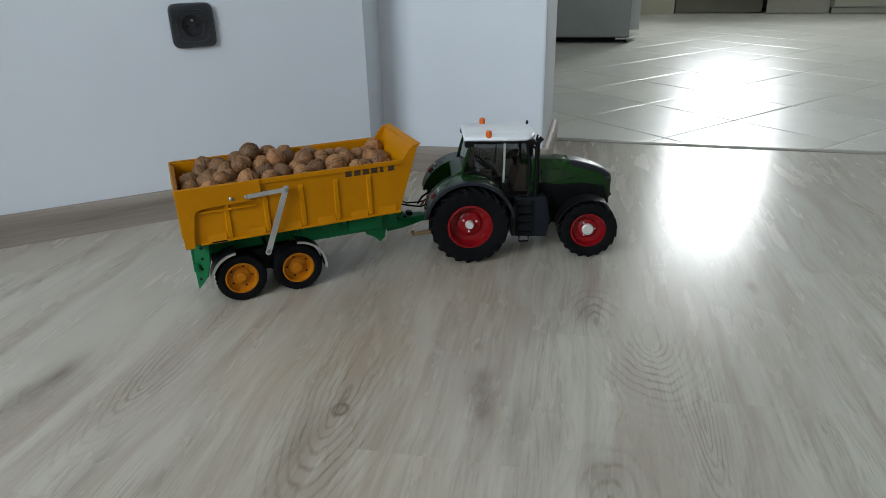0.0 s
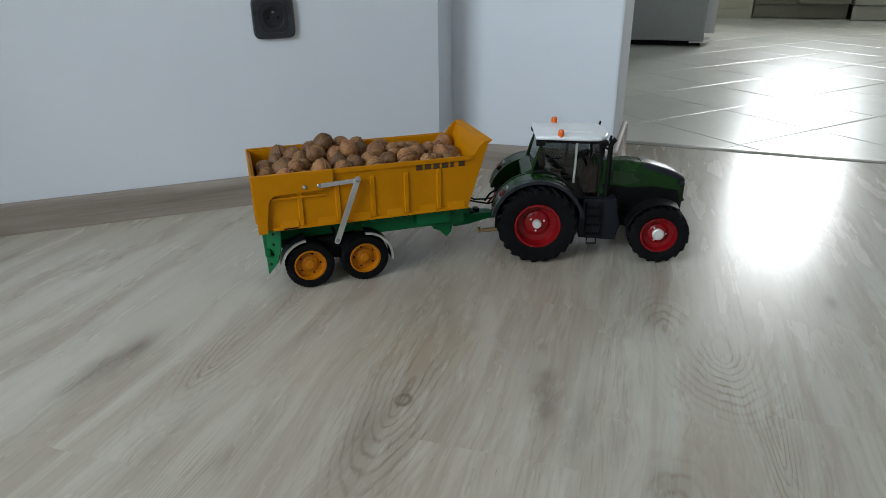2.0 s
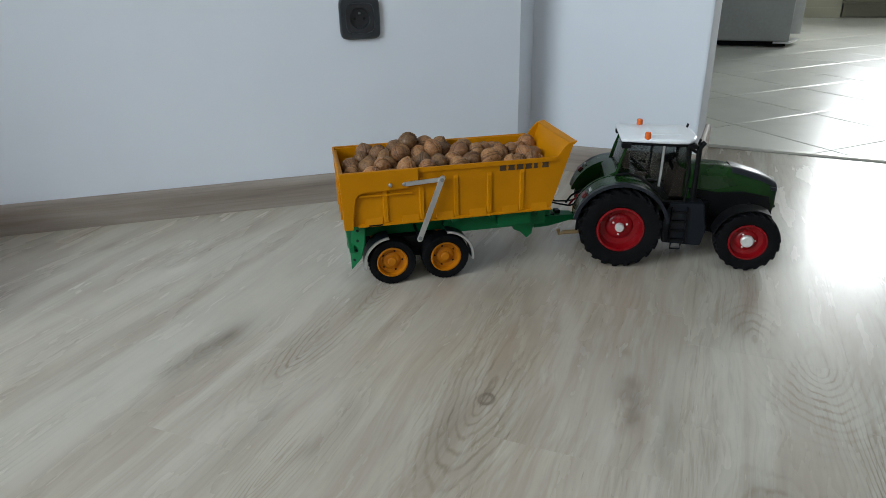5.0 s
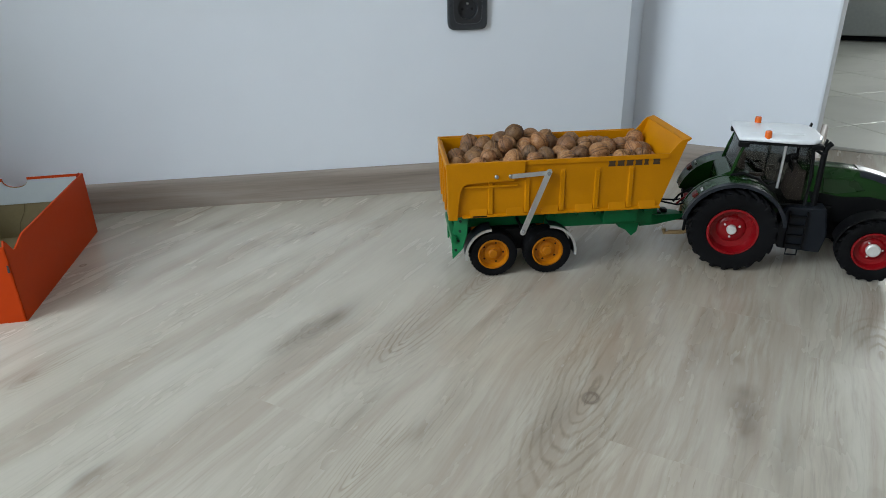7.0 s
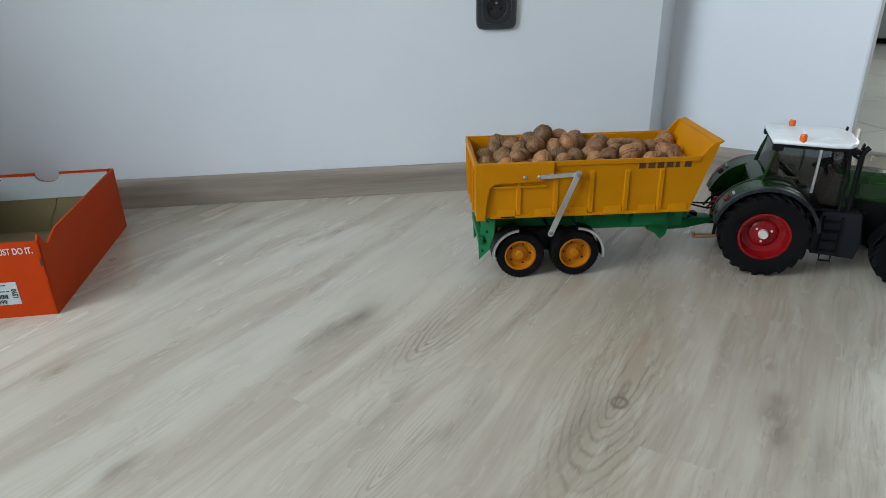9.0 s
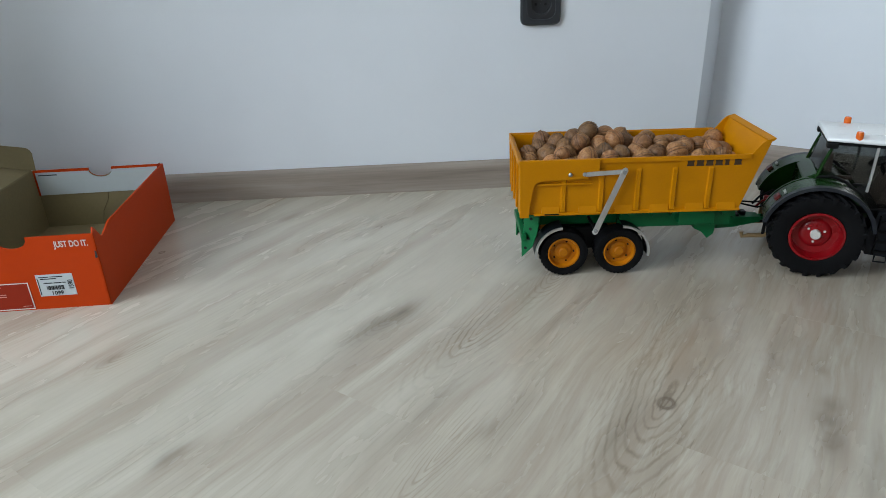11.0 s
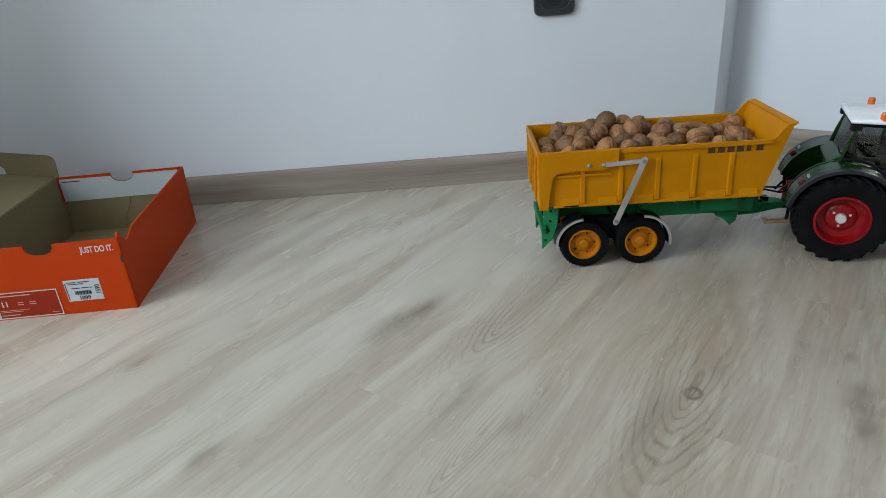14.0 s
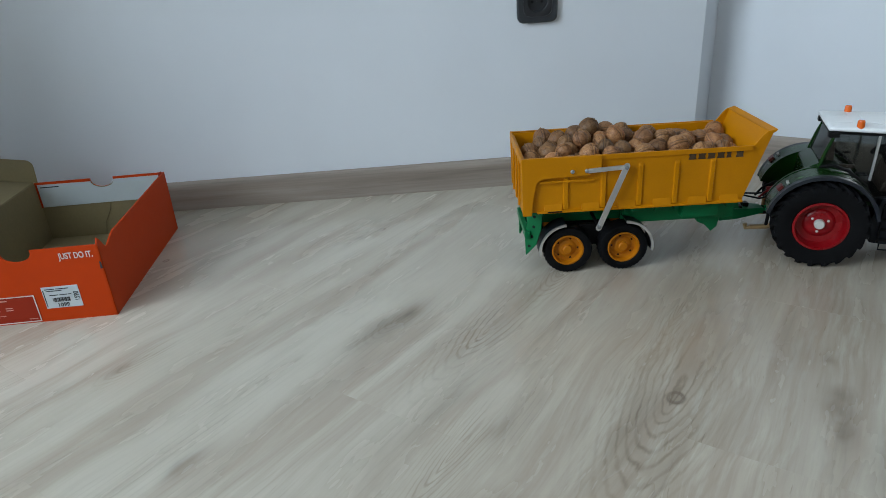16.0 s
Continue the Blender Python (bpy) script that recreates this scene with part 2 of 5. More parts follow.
def plaster(name, colour):
    m = material(name, colour, 0.75, spec=0.3)
    n = Nodes(m)
    p = n.position()
    fine, big = n.noise(p, 420, 3, 0.6), n.noise(p, 3.0, 4)
    n.feed(n.b.inputs["Base Color"], n.mix(n.range(big, 0.35, 0.65), (*colour, 1), (*[c * 0.955 for c in colour], 1)))
    n.bump(n.math("ADD", fine, n.math("MULTIPLY", n.noise(p, 60, 3), 0.8)), 0.12, 0.0008)
    return m


def tile_glaze(name):
    m = material(name, (0.5, 0.49, 0.45), 0.3, spec=0.8)
    n = Nodes(m)
    p, r = n.position(), n.random()
    c = n.ramp(n.noise(p, 9, 5, 0.6), (0.3, (0.64, 0.64, 0.565)), (0.7, (0.72, 0.72, 0.645)))
    tone = n.range(r, 0, 1, 0.93, 1.05)
    n.feed(n.b.inputs["Base Color"], n.mix(1.0, c, n.put("ShaderNodeCombineColor", {0: tone, 1: tone, 2: tone}).outputs[0], "MULTIPLY"))
    n.feed(n.b.inputs["Roughness"], n.range(n.noise(p, 6, 2), 0.3, 0.7, 0.30, 0.34))
    return m


def shell(name):
    """Walnut shell: tan, wrinkled, darker in the furrows."""
    m = material(name, (0.35, 0.22, 0.11), 0.55)
    n = Nodes(m)
    p, r = n.local(), n.random()
    shift = n.put("ShaderNodeVectorMath", {0: p, 1: n.put("ShaderNodeCombineXYZ", {0: n.math("MULTIPLY", r, 3.0), 1: r, 2: r}).outputs[0]}, operation="ADD").outputs[0]
    vein = n.noise(shift, 190, 4, 0.6, 1.6)
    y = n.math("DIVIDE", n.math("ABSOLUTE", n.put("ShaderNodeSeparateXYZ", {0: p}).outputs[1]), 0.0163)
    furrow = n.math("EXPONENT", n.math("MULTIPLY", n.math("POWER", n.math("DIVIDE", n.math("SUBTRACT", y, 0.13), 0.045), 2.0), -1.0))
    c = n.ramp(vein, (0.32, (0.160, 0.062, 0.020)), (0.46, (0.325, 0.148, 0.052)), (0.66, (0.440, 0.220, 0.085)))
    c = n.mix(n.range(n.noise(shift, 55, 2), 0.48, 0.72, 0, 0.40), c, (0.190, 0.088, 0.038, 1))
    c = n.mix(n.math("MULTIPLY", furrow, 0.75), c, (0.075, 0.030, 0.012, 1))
    tone = n.range(n.math("POWER", r, 1.3), 0.0, 1.0, 1.04, 0.44)
    red = n.math("MULTIPLY", tone, n.range(n.math("FRACT", n.math("MULTIPLY", r, 17.0)), 0.0, 1.0, 0.96, 1.08))
    n.feed(n.b.inputs["Base Color"], n.mix(1.0, c, n.put("ShaderNodeCombineColor", {0: red, 1: tone, 2: tone}).outputs[0], "MULTIPLY"))
    n.bump(vein, 0.8, 0.0009)
    return m


FLOORING = laminate("laminate")
SKIRTING = board_decor("skirting_print")
WALL = plaster("wall_paint", (0.785, 0.812, 0.862))
CEILING = plaster("ceiling_paint", (0.76, 0.76, 0.76))
# for the unseen walls only, dark so that less fill light bounces back
LOW_BOUNCE_GREY = plaster("low_bounce_grey", (0.36, 0.355, 0.345))
BEIGE = plaster("beige_paint", (0.62, 0.60, 0.48))
TILE = tile_glaze("floor_tile")
GROUT = worn("grout", (0.36, 0.35, 0.315), 0.8, scale=20)
STRIP = worn("threshold_metal", (0.40, 0.39, 0.36), 0.35, 0.7, scale=30)
SOCKET = worn("anthracite_plastic", (0.030, 0.033, 0.038), 0.32, scale=80, bump=0.1)
SOCKET_IN = worn("anthracite_inner", (0.018, 0.019, 0.022), 0.4, scale=80)
STEEL = worn("brushed_steel", (0.36, 0.38, 0.37), 0.42, 0.6, scale=12)
APPLIANCE = worn("appliance_grey", (0.72, 0.73, 0.72), 0.4, 0.1, scale=10)
CABINET = worn("cabinet_lacquer", (0.42, 0.41, 0.34), 0.35, scale=8, bump=0.05)
PLINTH = worn("plinth_olive", (0.22, 0.21, 0.155), 0.4, scale=8)
BLACK = worn("black_plastic", (0.0045, 0.0045, 0.005), 0.5, scale=70, spec=0.15)
YELLOW = worn("yellow_plastic", (0.51, 0.192, 0.0005), 0.40, amount=0.07, scale=60, bump=0.10, spec=0.14)
# yellow of the rims, with the shade below the tub darkened into it
RIM_YELLOW_SHADED = worn("rim_yellow_shaded", (0.44, 0.140, 0.001), 0.42, amount=0.08, scale=70, spec=0.25)
GREEN = worn("chassis_green", (0.004, 0.132, 0.042), 0.42, scale=60, spec=0.22)
TRACTOR_GREEN = worn("tractor_green", (0.008, 0.037, 0.006), 0.24, scale=50, amount=0.08, bump=0.03, spec=0.28, coat=0.05)
GRILLE = worn("side_grille", (0.009, 0.032, 0.008), 0.3, scale=60)
SLATE = worn("slate_plastic", (0.011, 0.014, 0.020), 0.34, scale=60, spec=0.4)
DARK_SLATE = worn("dark_slate_plastic", (0.007, 0.009, 0.013), 0.42, scale=60, spec=0.25)
RUBBER = worn("tyre_rubber", (0.0055, 0.0055, 0.0062), 0.65, scale=90, amount=0.25, bump=0.4, spec=0.09)
RED = worn("rim_red", (0.225, 0.003, 0.006), 0.28, scale=60, amount=0.08, spec=0.35)
WHITE = worn("roof_white", (0.78, 0.79, 0.80), 0.32, scale=40, amount=0.04, bump=0.05)
SILVER = worn("bare_metal", (0.60, 0.60, 0.60), 0.33, 0.85, scale=50)
GUARD = worn("mudguard_grey", (0.33, 0.34, 0.35), 0.3, 0.6, scale=50)
HUB = worn("hub_silver", (0.66, 0.65, 0.62), 0.35, 0.35, scale=80)
BRASS = worn("hitch_bronze", (0.34, 0.22, 0.10), 0.4, 0.4, scale=60)
SEAT = worn("seat_brown", (0.075, 0.050, 0.038), 0.6, scale=60)
AMBER = material("amber_beacon", (0.75, 0.13, 0.01), 0.25)
LAMP_RED = material("lamp_red", (0.10, 0.006, 0.006), 0.35)
LAMP_CLEAR = material("lamp_clear", (0.28, 0.28, 0.27), 0.3)
ORANGE = worn("box_orange", (0.50, 0.043, 0.0015), 0.5, scale=14, amount=0.05, bump=0.05, spec=0.15)
KRAFT = worn("kraft_board", (0.222, 0.174, 0.088), 0.8, scale=30, amount=0.1, bump=0.3)
CREASE = worn("kraft_fold", (0.140, 0.105, 0.054), 0.8, scale=30)
PAPER = worn("paper_white", (0.52, 0.56, 0.58), 0.6, scale=20, amount=0.04)
PALE_RED = worn("label_red", (0.29, 0.024, 0.008), 0.5, scale=20, amount=0.04, spec=0.15)
INK = material("ink", (0.03, 0.03, 0.035), 0.6)
PRINT_PINK = material("print_pink", (0.62, 0.30, 0.24), 0.5)
PRINT_WHITE = material("print_white", (0.66, 0.60, 0.56), 0.5)
DECAL = material("decal_dark", (0.060, 0.030, 0.010), 0.5)
NUT = shell("walnut_shell")
GLASS = material("smoked_glass", (0.36, 0.38, 0.375), 0.05)
GLASS.node_tree.nodes["Principled BSDF"].inputs["Transmission Weight"].default_value = 1.0
GLASS.node_tree.nodes["Principled BSDF"].inputs["IOR"].default_value = 1.2
PANE = material("window_glass", (0.95, 0.97, 0.97), 0.0)
PANE.node_tree.nodes["Principled BSDF"].inputs["Transmission Weight"].default_value = 1.0


# ---------------- mesh helpers ----------------
def part(name, bm, mat, parent=None, label="", smooth=None):
    me = bpy.data.meshes.new(name)
    bmesh.ops.recalc_face_normals(bm, faces=bm.faces)
    bm.to_mesh(me)
    bm.free()
    for mm in (mat if isinstance(mat, (list, tuple)) else [mat]):
        me.materials.append(mm)
    if smooth:
        me.shade_smooth()
        me.set_sharp_from_angle(angle=radians(smooth))
    ob = new(name, me)
    if parent:
        ob.parent = parent
    if label:
        ob["label"] = label
    return ob


def holder(name, m, label, category, group="", kind=""):
    ob = new(name)
    ob.matrix_world = m
    ob.empty_display_size = 0.02
    return tagged(ob, label, category, group, kind)


def bevelled(bm, width, segments=2):
    if width:
        bmesh.ops.bevel(bm, geom=list(bm.edges), offset=width, segments=segments, profile=0.6, affect="EDGES", clamp_overlap=True)
    return bm


def block(x0, x1, y0, y1, z0, z1, bevel=0.0, segments=2, into=None):
    bm = bmesh.new()
    bmesh.ops.create_cube(bm, size=1)
    for v in bm.verts:
        v.co = ((x0 + x1) / 2 + v.co.x * (x1 - x0), (y0 + y1) / 2 + v.co.y * (y1 - y0), (z0 + z1) / 2 + v.co.z * (z1 - z0))
    bevelled(bm, bevel, segments)
    return merged(into, bm) if into else bm


def merged(a, b):
    me = bpy.data.meshes.new("tmp")
    b.to_mesh(me)
    b.free()
    a.from_mesh(me)
    bpy.data.meshes.remove(me)
    return a


def moved(bm, m):
    bmesh.ops.transform(bm, matrix=m, verts=bm.verts)
    return bm


def slab_of(points, y0, y1, bevel=0.0, axis="y"):
    """A plate with the outline points (x, z), from y0 to y1 (or (x, y) from z0 to z1)."""
    bm = bmesh.new()
    to = (lambda p, d: (p[0], d, p[1])) if axis == "y" else (lambda p, d: (p[0], p[1], d)) if axis == "z" else (lambda p, d: (d, p[0], p[1]))
    a = [bm.verts.new(to(p, y0)) for p in points]
    b = [bm.verts.new(to(p, y1)) for p in points]
    bm.faces.new(a)
    bm.faces.new(b[::-1])
    for i in range(len(points)):
        j = (i + 1) % len(points)
        bm.faces.new((a[i], b[i], b[j], a[j]))
    bmesh.ops.recalc_face_normals(bm, faces=bm.faces)
    return bevelled(bm, bevel)


def lathe(profile, steps=40, axis="y"):
    """Turns (radius, along) pairs round the y axis (or z)."""
    bm = bmesh.new()
    rings = []
    for r, h in profile:
        ring = []
        for k in range(steps):
            a = math.tau * k / steps
            p = (r * math.cos(a), h, r * math.sin(a)) if axis == "y" else (r * math.cos(a), r * math.sin(a), h)
            ring.append(bm.verts.new(p))
        rings.append(ring)
    for a, b in zip(rings, rings[1:]):
        for k in range(steps):
            j = (k + 1) % steps
            bm.faces.new((a[k], a[j], b[j], b[k]))
    bm.faces.new(rings[0])
    bm.faces.new(rings[-1][::-1])
    return bm


def rod(a, b, r, steps=12, r2=None):
    a, b = Vector(a), Vector(b)
    bm = bmesh.new()
    bmesh.ops.create_cone(bm, cap_ends=True, segments=steps, radius1=r, radius2=r if r2 is None else r2, depth=(b - a).length)
    return moved(bm, Matrix.Translation((a + b) / 2) @ (b - a).to_track_quat("Z", "Y").to_matrix().to_4x4())


def tube(points, r, steps=8):
    """A bent round tube through the points."""
    bm = bmesh.new()
    pts = [Vector(p) for p in points]
    rings = []
    for i, p in enumerate(pts):
        d = (pts[min(i + 1, len(pts) - 1)] - pts[max(i - 1, 0)]).normalized()
        q = d.to_track_quat("Z", "Y")
        rings.append([bm.verts.new(p + q @ Vector((r * math.cos(math.tau * k / steps), r * math.sin(math.tau * k / steps), 0))) for k in range(steps)])
    for a, b in zip(rings, rings[1:]):
        for k in range(steps):
            j = (k + 1) % steps
            bm.faces.new((a[k], a[j], b[j], b[k]))
    bm.faces.new(rings[0])
    bm.faces.new(rings[-1])
    return bm


def loft(rings, closed=True, caps=True):
    bm = bmesh.new()
    vs = [[bm.verts.new(p) for p in ring] for ring in rings]
    n = len(vs[0])
    for a, b in zip(vs, vs[1:]):
        for k in range(n if closed else n - 1):
            j = (k + 1) % n
            bm.faces.new((a[k], a[j], b[j], b[k]))
    if caps:
        bm.faces.new(vs[0])
        bm.faces.new(vs[-1][::-1])
    return bm


def arc_plate(r0, r1, a0, a1, y0, y1, steps=18):
    """A curved guard: between the radii r0 and r1, from angle a0 to a1 (degrees from +x), from y0 to y1."""
    pts = [(r1 * math.cos(radians(a0 + (a1 - a0) * k / steps)), r1 * math.sin(radians(a0 + (a1 - a0) * k / steps))) for k in range(steps + 1)]
    pts += [(r0 * math.cos(radians(a1 + (a0 - a1) * k / steps)), r0 * math.sin(radians(a1 + (a0 - a1) * k / steps))) for k in range(steps + 1)]
    bm = bmesh.new()
    n = len(pts)
    a = [bm.verts.new((p[0], y0, p[1])) for p in pts]
    b = [bm.verts.new((p[0], y1, p[1])) for p in pts]
    for i in range(n):
        j = (i + 1) % n
        bm.faces.new((a[i], b[i], b[j], a[j]))
    for i in range(steps):
        q = [i, i + 1, n - 2 - i, n - 1 - i]
        bm.faces.new([a[k] for k in q])
        bm.faces.new([b[k] for k in q][::-1])
    return bm


def words(name, text, size, m, mat, parent, label=""):
    cu = bpy.data.curves.new(name, "FONT")
    cu.body, cu.size, cu.extrude, cu.align_x, cu.align_y = text, size, 0.0002, "CENTER", "CENTER"
    cu.offset = size * 0.014
    tmp = bpy.data.objects.new(name, cu)
    me = bpy.data.meshes.new_from_object(tmp)
    bpy.data.objects.remove(tmp)
    me.materials.append(mat)
    ob = new(name, me)
    ob.parent, ob.matrix_local = parent, m
    if label:
        ob["label"] = label
    return ob


# ---------------- the room ----------------
def structure(name, bm, mat, label, category, smooth=None):
    return tagged(part(name, bm, mat, None, "", smooth), label, category, kind="structure")


HIGH = 2.55
T = 0.12


def wall(name, a, b, z0, z1, mat, label, back=T):
    """A wall from a to b (its visible face lies on that line, the body to the left of the way from a to b)."""
    a, b = Vector((*a, 0)), Vector((*b, 0))
    d = b - a
    bm = block(0, d.length, 0, back, z0, z1)
    ob = structure(name, bm, mat, label, "wall")
    ob.matrix_world = Matrix.Translation(a) @ pose(0, 0, 0, 0, 0, math.degrees(math.atan2(d.y, d.x)))
    return ob


def xy(u, v):
    p = uv(u, v)
    return (p.x, p.y)


CORNER = xy(0.348, 0.300)     # inner corner
NIB = (0.379, 0.0)            # where the long wall ends
END_V, FAR_U = 0.683, 0.668   # free end of the short wall, kitchen side of it
FAR_V = 0.693                 # the end runs slightly aslant

wall("wall_north", (-2.6, 0), NIB, 0, HIGH, WALL, "plain white painted wall with a dark socket")
wall("wall_return", NIB, CORNER, 0, HIGH, WALL, "narrow white wall return in the corner", 0.10)
east = [CORNER, xy(0.348, END_V - 0.006), xy(0.3495, END_V - 0.0015), xy(0.354, END_V), xy(FAR_U - 0.006, FAR_V), xy(FAR_U, FAR_V - 0.006), xy(FAR_U, 0.300)]
structure("wall_east", slab_of(east, 0, HIGH, axis="z"), WALL, "short white wall beside the kitchen passage", "wall")
wall("wall_kitchen_west", xy(FAR_U, -1.4), xy(FAR_U, 0.26), 0, HIGH, WALL, "white kitchen wall", -0.2)
# added out of view: keeps window light off the left wall and shoe box
wall("wall_stub", (-1.36, -0.655), (-1.36, 0), 0, HIGH, WALL, "unseen short wall added to shade the left side")


def wall_with_window(prefix, a, b, s0, s1, z0, z1, label):
    """Four pieces of wall round an opening, with a framed window in it."""
    a, b = Vector((*a, 0)), Vector((*b, 0))
    d = (b - a).normalized()
    L = (b - a).length
    bm = block(0, s0, 0, T, 0, HIGH)
    for q in ((s1, L, 0, HIGH), (s0, s1, 0, z0), (s0, s1, z1, HIGH)):
        if q[3] - q[2] > 0.01:
            block(q[0], q[1], 0, T, q[2], q[3], into=bm)
    ob = structure(prefix, bm, WALL, label, "wall")
    ob.matrix_world = Matrix.Translation(a) @ pose(0, 0, 0, 0, 0, math.degrees(math.atan2(d.y, d.x)))
    return ob


def window(name, m, w, h, label):
    win = holder(name, m, label, "window", kind="structure")
    f = 0.06
    bm = block(-w / 2, w / 2, -0.03, 0.03, -h / 2, -h / 2 + f, 0.004)
    for q in ((-w / 2, w / 2, h / 2 - f, h / 2), (-w / 2, -w / 2 + f, -h / 2 + f, h / 2 - f), (w / 2 - f, w / 2, -h / 2 + f, h / 2 - f), (-0.03, 0.03, -h / 2 + f, h / 2 - f)):
        block(q[0], q[1], -0.03, 0.03, q[2], q[3], 0.004, into=bm)
    part("window_frame", bm, WHITE, win)
    for s in (-1, 1):
        p = part("pane", block(min(s * 0.03, s * (w / 2 - f)), max(s * 0.03, s * (w / 2 - f)), -0.006, 0.006, -h / 2 + f, h / 2 - f), PANE, win)
        p.visible_shadow = False
    return win


# closes the room out of view; its grey holds down the bounced light
wall("wall_south", (1.79, -3.6), (-2.6, -3.6), 0, HIGH, LOW_BOUNCE_GREY, "unseen back wall, grey to bounce less light")
wall_with_window("wall_west", (-2.6, -3.6), (-2.6, 0), 0.95, 2.65, 0.85, 2.35, "white side wall with the garden window")
window("window_1", pose(-2.66, -1.80, 1.6, 0, 0, 90), 1.7, 1.5, "white framed garden window")
wall("wall_side", xy(5.3, 3.6), xy(-1.8, 3.6), 0, HIGH, LOW_BOUNCE_GREY, "unseen long side wall, grey to bounce less light")
wall_with_window("wall_kitchen_end", xy(5.2, -1.4), xy(5.2, 3.6), 3.10, 3.84, 0.92, 2.00, "kitchen end wall with a window")
window("window_2", Matrix.Translation(uv(5.26, 2.07, 1.46)) @ pose(0, 0, 0, 0, 0, TURN), 0.74, 1.08, "white framed kitchen window")
wall("wall_kitchen_north", xy(FAR_U, -1.4), xy(5.2, -1.4), 0, HIGH, WALL, "plain white kitchen wall")

def clipped(poly, p, n):
    """The part of a convex outline on the side of the line through p that n points to."""
    out = []
    for i, a in enumerate(poly):
        b = poly[(i + 1) % len(poly)]
        da, db = (a - p).dot(n), (b - p).dot(n)
        if da >= 0:
            out.append(a)
        if (da >= 0) != (db >= 0):
            out.append(a + (b - a) * (da / (da - db)))
    return out


U2, V2 = U.to_2d(), V.to_2d()
strip_a, strip_b = Vector((0.985, 0.100, 0)), Vector((2.75, -1.42, 0))     # line between laminate and tiles
STRIP_DIR = (strip_b - strip_a).normalized()
line_p, line_d = strip_a.to_2d(), STRIP_DIR.to_2d()
to_room = Vector((line_d.y, -line_d.x))


def room_part(poly):
    """Cuts an outline to the laminate room."""
    for p, n in (((-2.72, 0), (1, 0)), ((0, -3.72), (0, 1)), ((0, 0.12), (0, -1)), (V2 * 3.72, -V2), (line_p + to_room * 0.004, to_room)):
        poly = clipped(poly, Vector(p), Vector(n))
    return poly


def kitchen_part(poly):
    """Cuts an outline to the kitchen."""
    for p, n in ((U2 * 0.56, U2), (U2 * 5.32, -U2), (V2 * -1.52, V2), (V2 * 3.72, -V2), (line_p - to_room * 0.004, -to_room)):
        poly = clipped(poly, Vector(p), Vector(n))
    return poly


WHOLE = [Vector(p) for p in ((-9, -9), (9, -9), (9, 9), (-9, 9))]
ROOM, KITCHEN = [tuple(p) for p in room_part(WHOLE)], [tuple(p) for p in kitchen_part(WHOLE)]
structure("ceiling", slab_of(ROOM, HIGH, HIGH + 0.1, axis="z"), CEILING, "plain white painted ceiling", "ceiling")
structure("kitchen_ceiling", slab_of(KITCHEN, HIGH, HIGH + 0.1, axis="z"), CEILING, "plain white kitchen ceiling", "ceiling")
gap = [uv(0.30, 0.26), uv(0.30, 0.75), uv(0.72, 0.75), uv(0.72, 0.26)]
structure("ceiling_patch", slab_of([(p.x, p.y) for p in gap], HIGH + 0.001, HIGH + 0.1, axis="z"), CEILING, "ceiling over the passage wall", "ceiling")


# skirting boards
def skirting(a, b, lead=0.0):
    a, b = Vector((*a, 0)), Vector((*b, 0))
    d = b - a
    L = d.length
    prof = [(0, 0), (-0.014, 0), (-0.0145, 0.045), (-0.012, 0.056), (-0.008, 0.0595), (0, 0.060)]
    bm = loft([[(0.0, y, z) for y, z in prof], [(L, y, z) for y, z in prof]])
    ob = structure("baseboard", bm, SKIRTING, "grey-brown wood print skirting board along the wall", "skirting board", 40)
    ob.matrix_world = Matrix.Translation(a) @ pose(0, 0, 0, 0, 0, math.degrees(math.atan2(d.y, d.x)))
    return ob


skirting((-1.36, -0.0005), (NIB[0] + 0.012, -0.0005))
skirting((NIB[0] + 0.007, -0.008), (CORNER[0] + 0.002, CORNER[1] - 0.003))
skirting(CORNER, xy(0.348, END_V + 0.012))
skirting(xy(0.340, END_V + 0.0005), xy(FAR_U, FAR_V + 0.0015))


def corner_piece(p, label):
    bm = lathe([(0.0168, 0.0), (0.0168, 0.056), (0.0150, 0.061), (0.006, 0.062)], 24, "z")
    ob = structure("trim", bm, SKIRTING, label, "skirting corner", 40)
    ob.location = (*p, 0)
    return ob


corner_piece((NIB[0] + 0.004, 0.0015), "rounded skirting corner piece")
corner_piece(xy(0.349, END_V - 0.001), "rounded skirting end corner piece")
c_in = block(-0.014, 0.014, -0.014, 0.014, 0, 0.063, 0.004)
ob = structure("trim", c_in, SKIRTING, "small skirting inner corner piece", "skirting corner")
ob.matrix_world = Matrix.Translation(uv(0.338, 0.312)) @ pose(0, 0, 0, 0, 0, TURN)

# ground slab below both floors
structure("floor", slab_of(ROOM, -0.15, -0.0075, axis="z"), GROUT, "light grey wood-look laminate strips laid side by side", "floor")


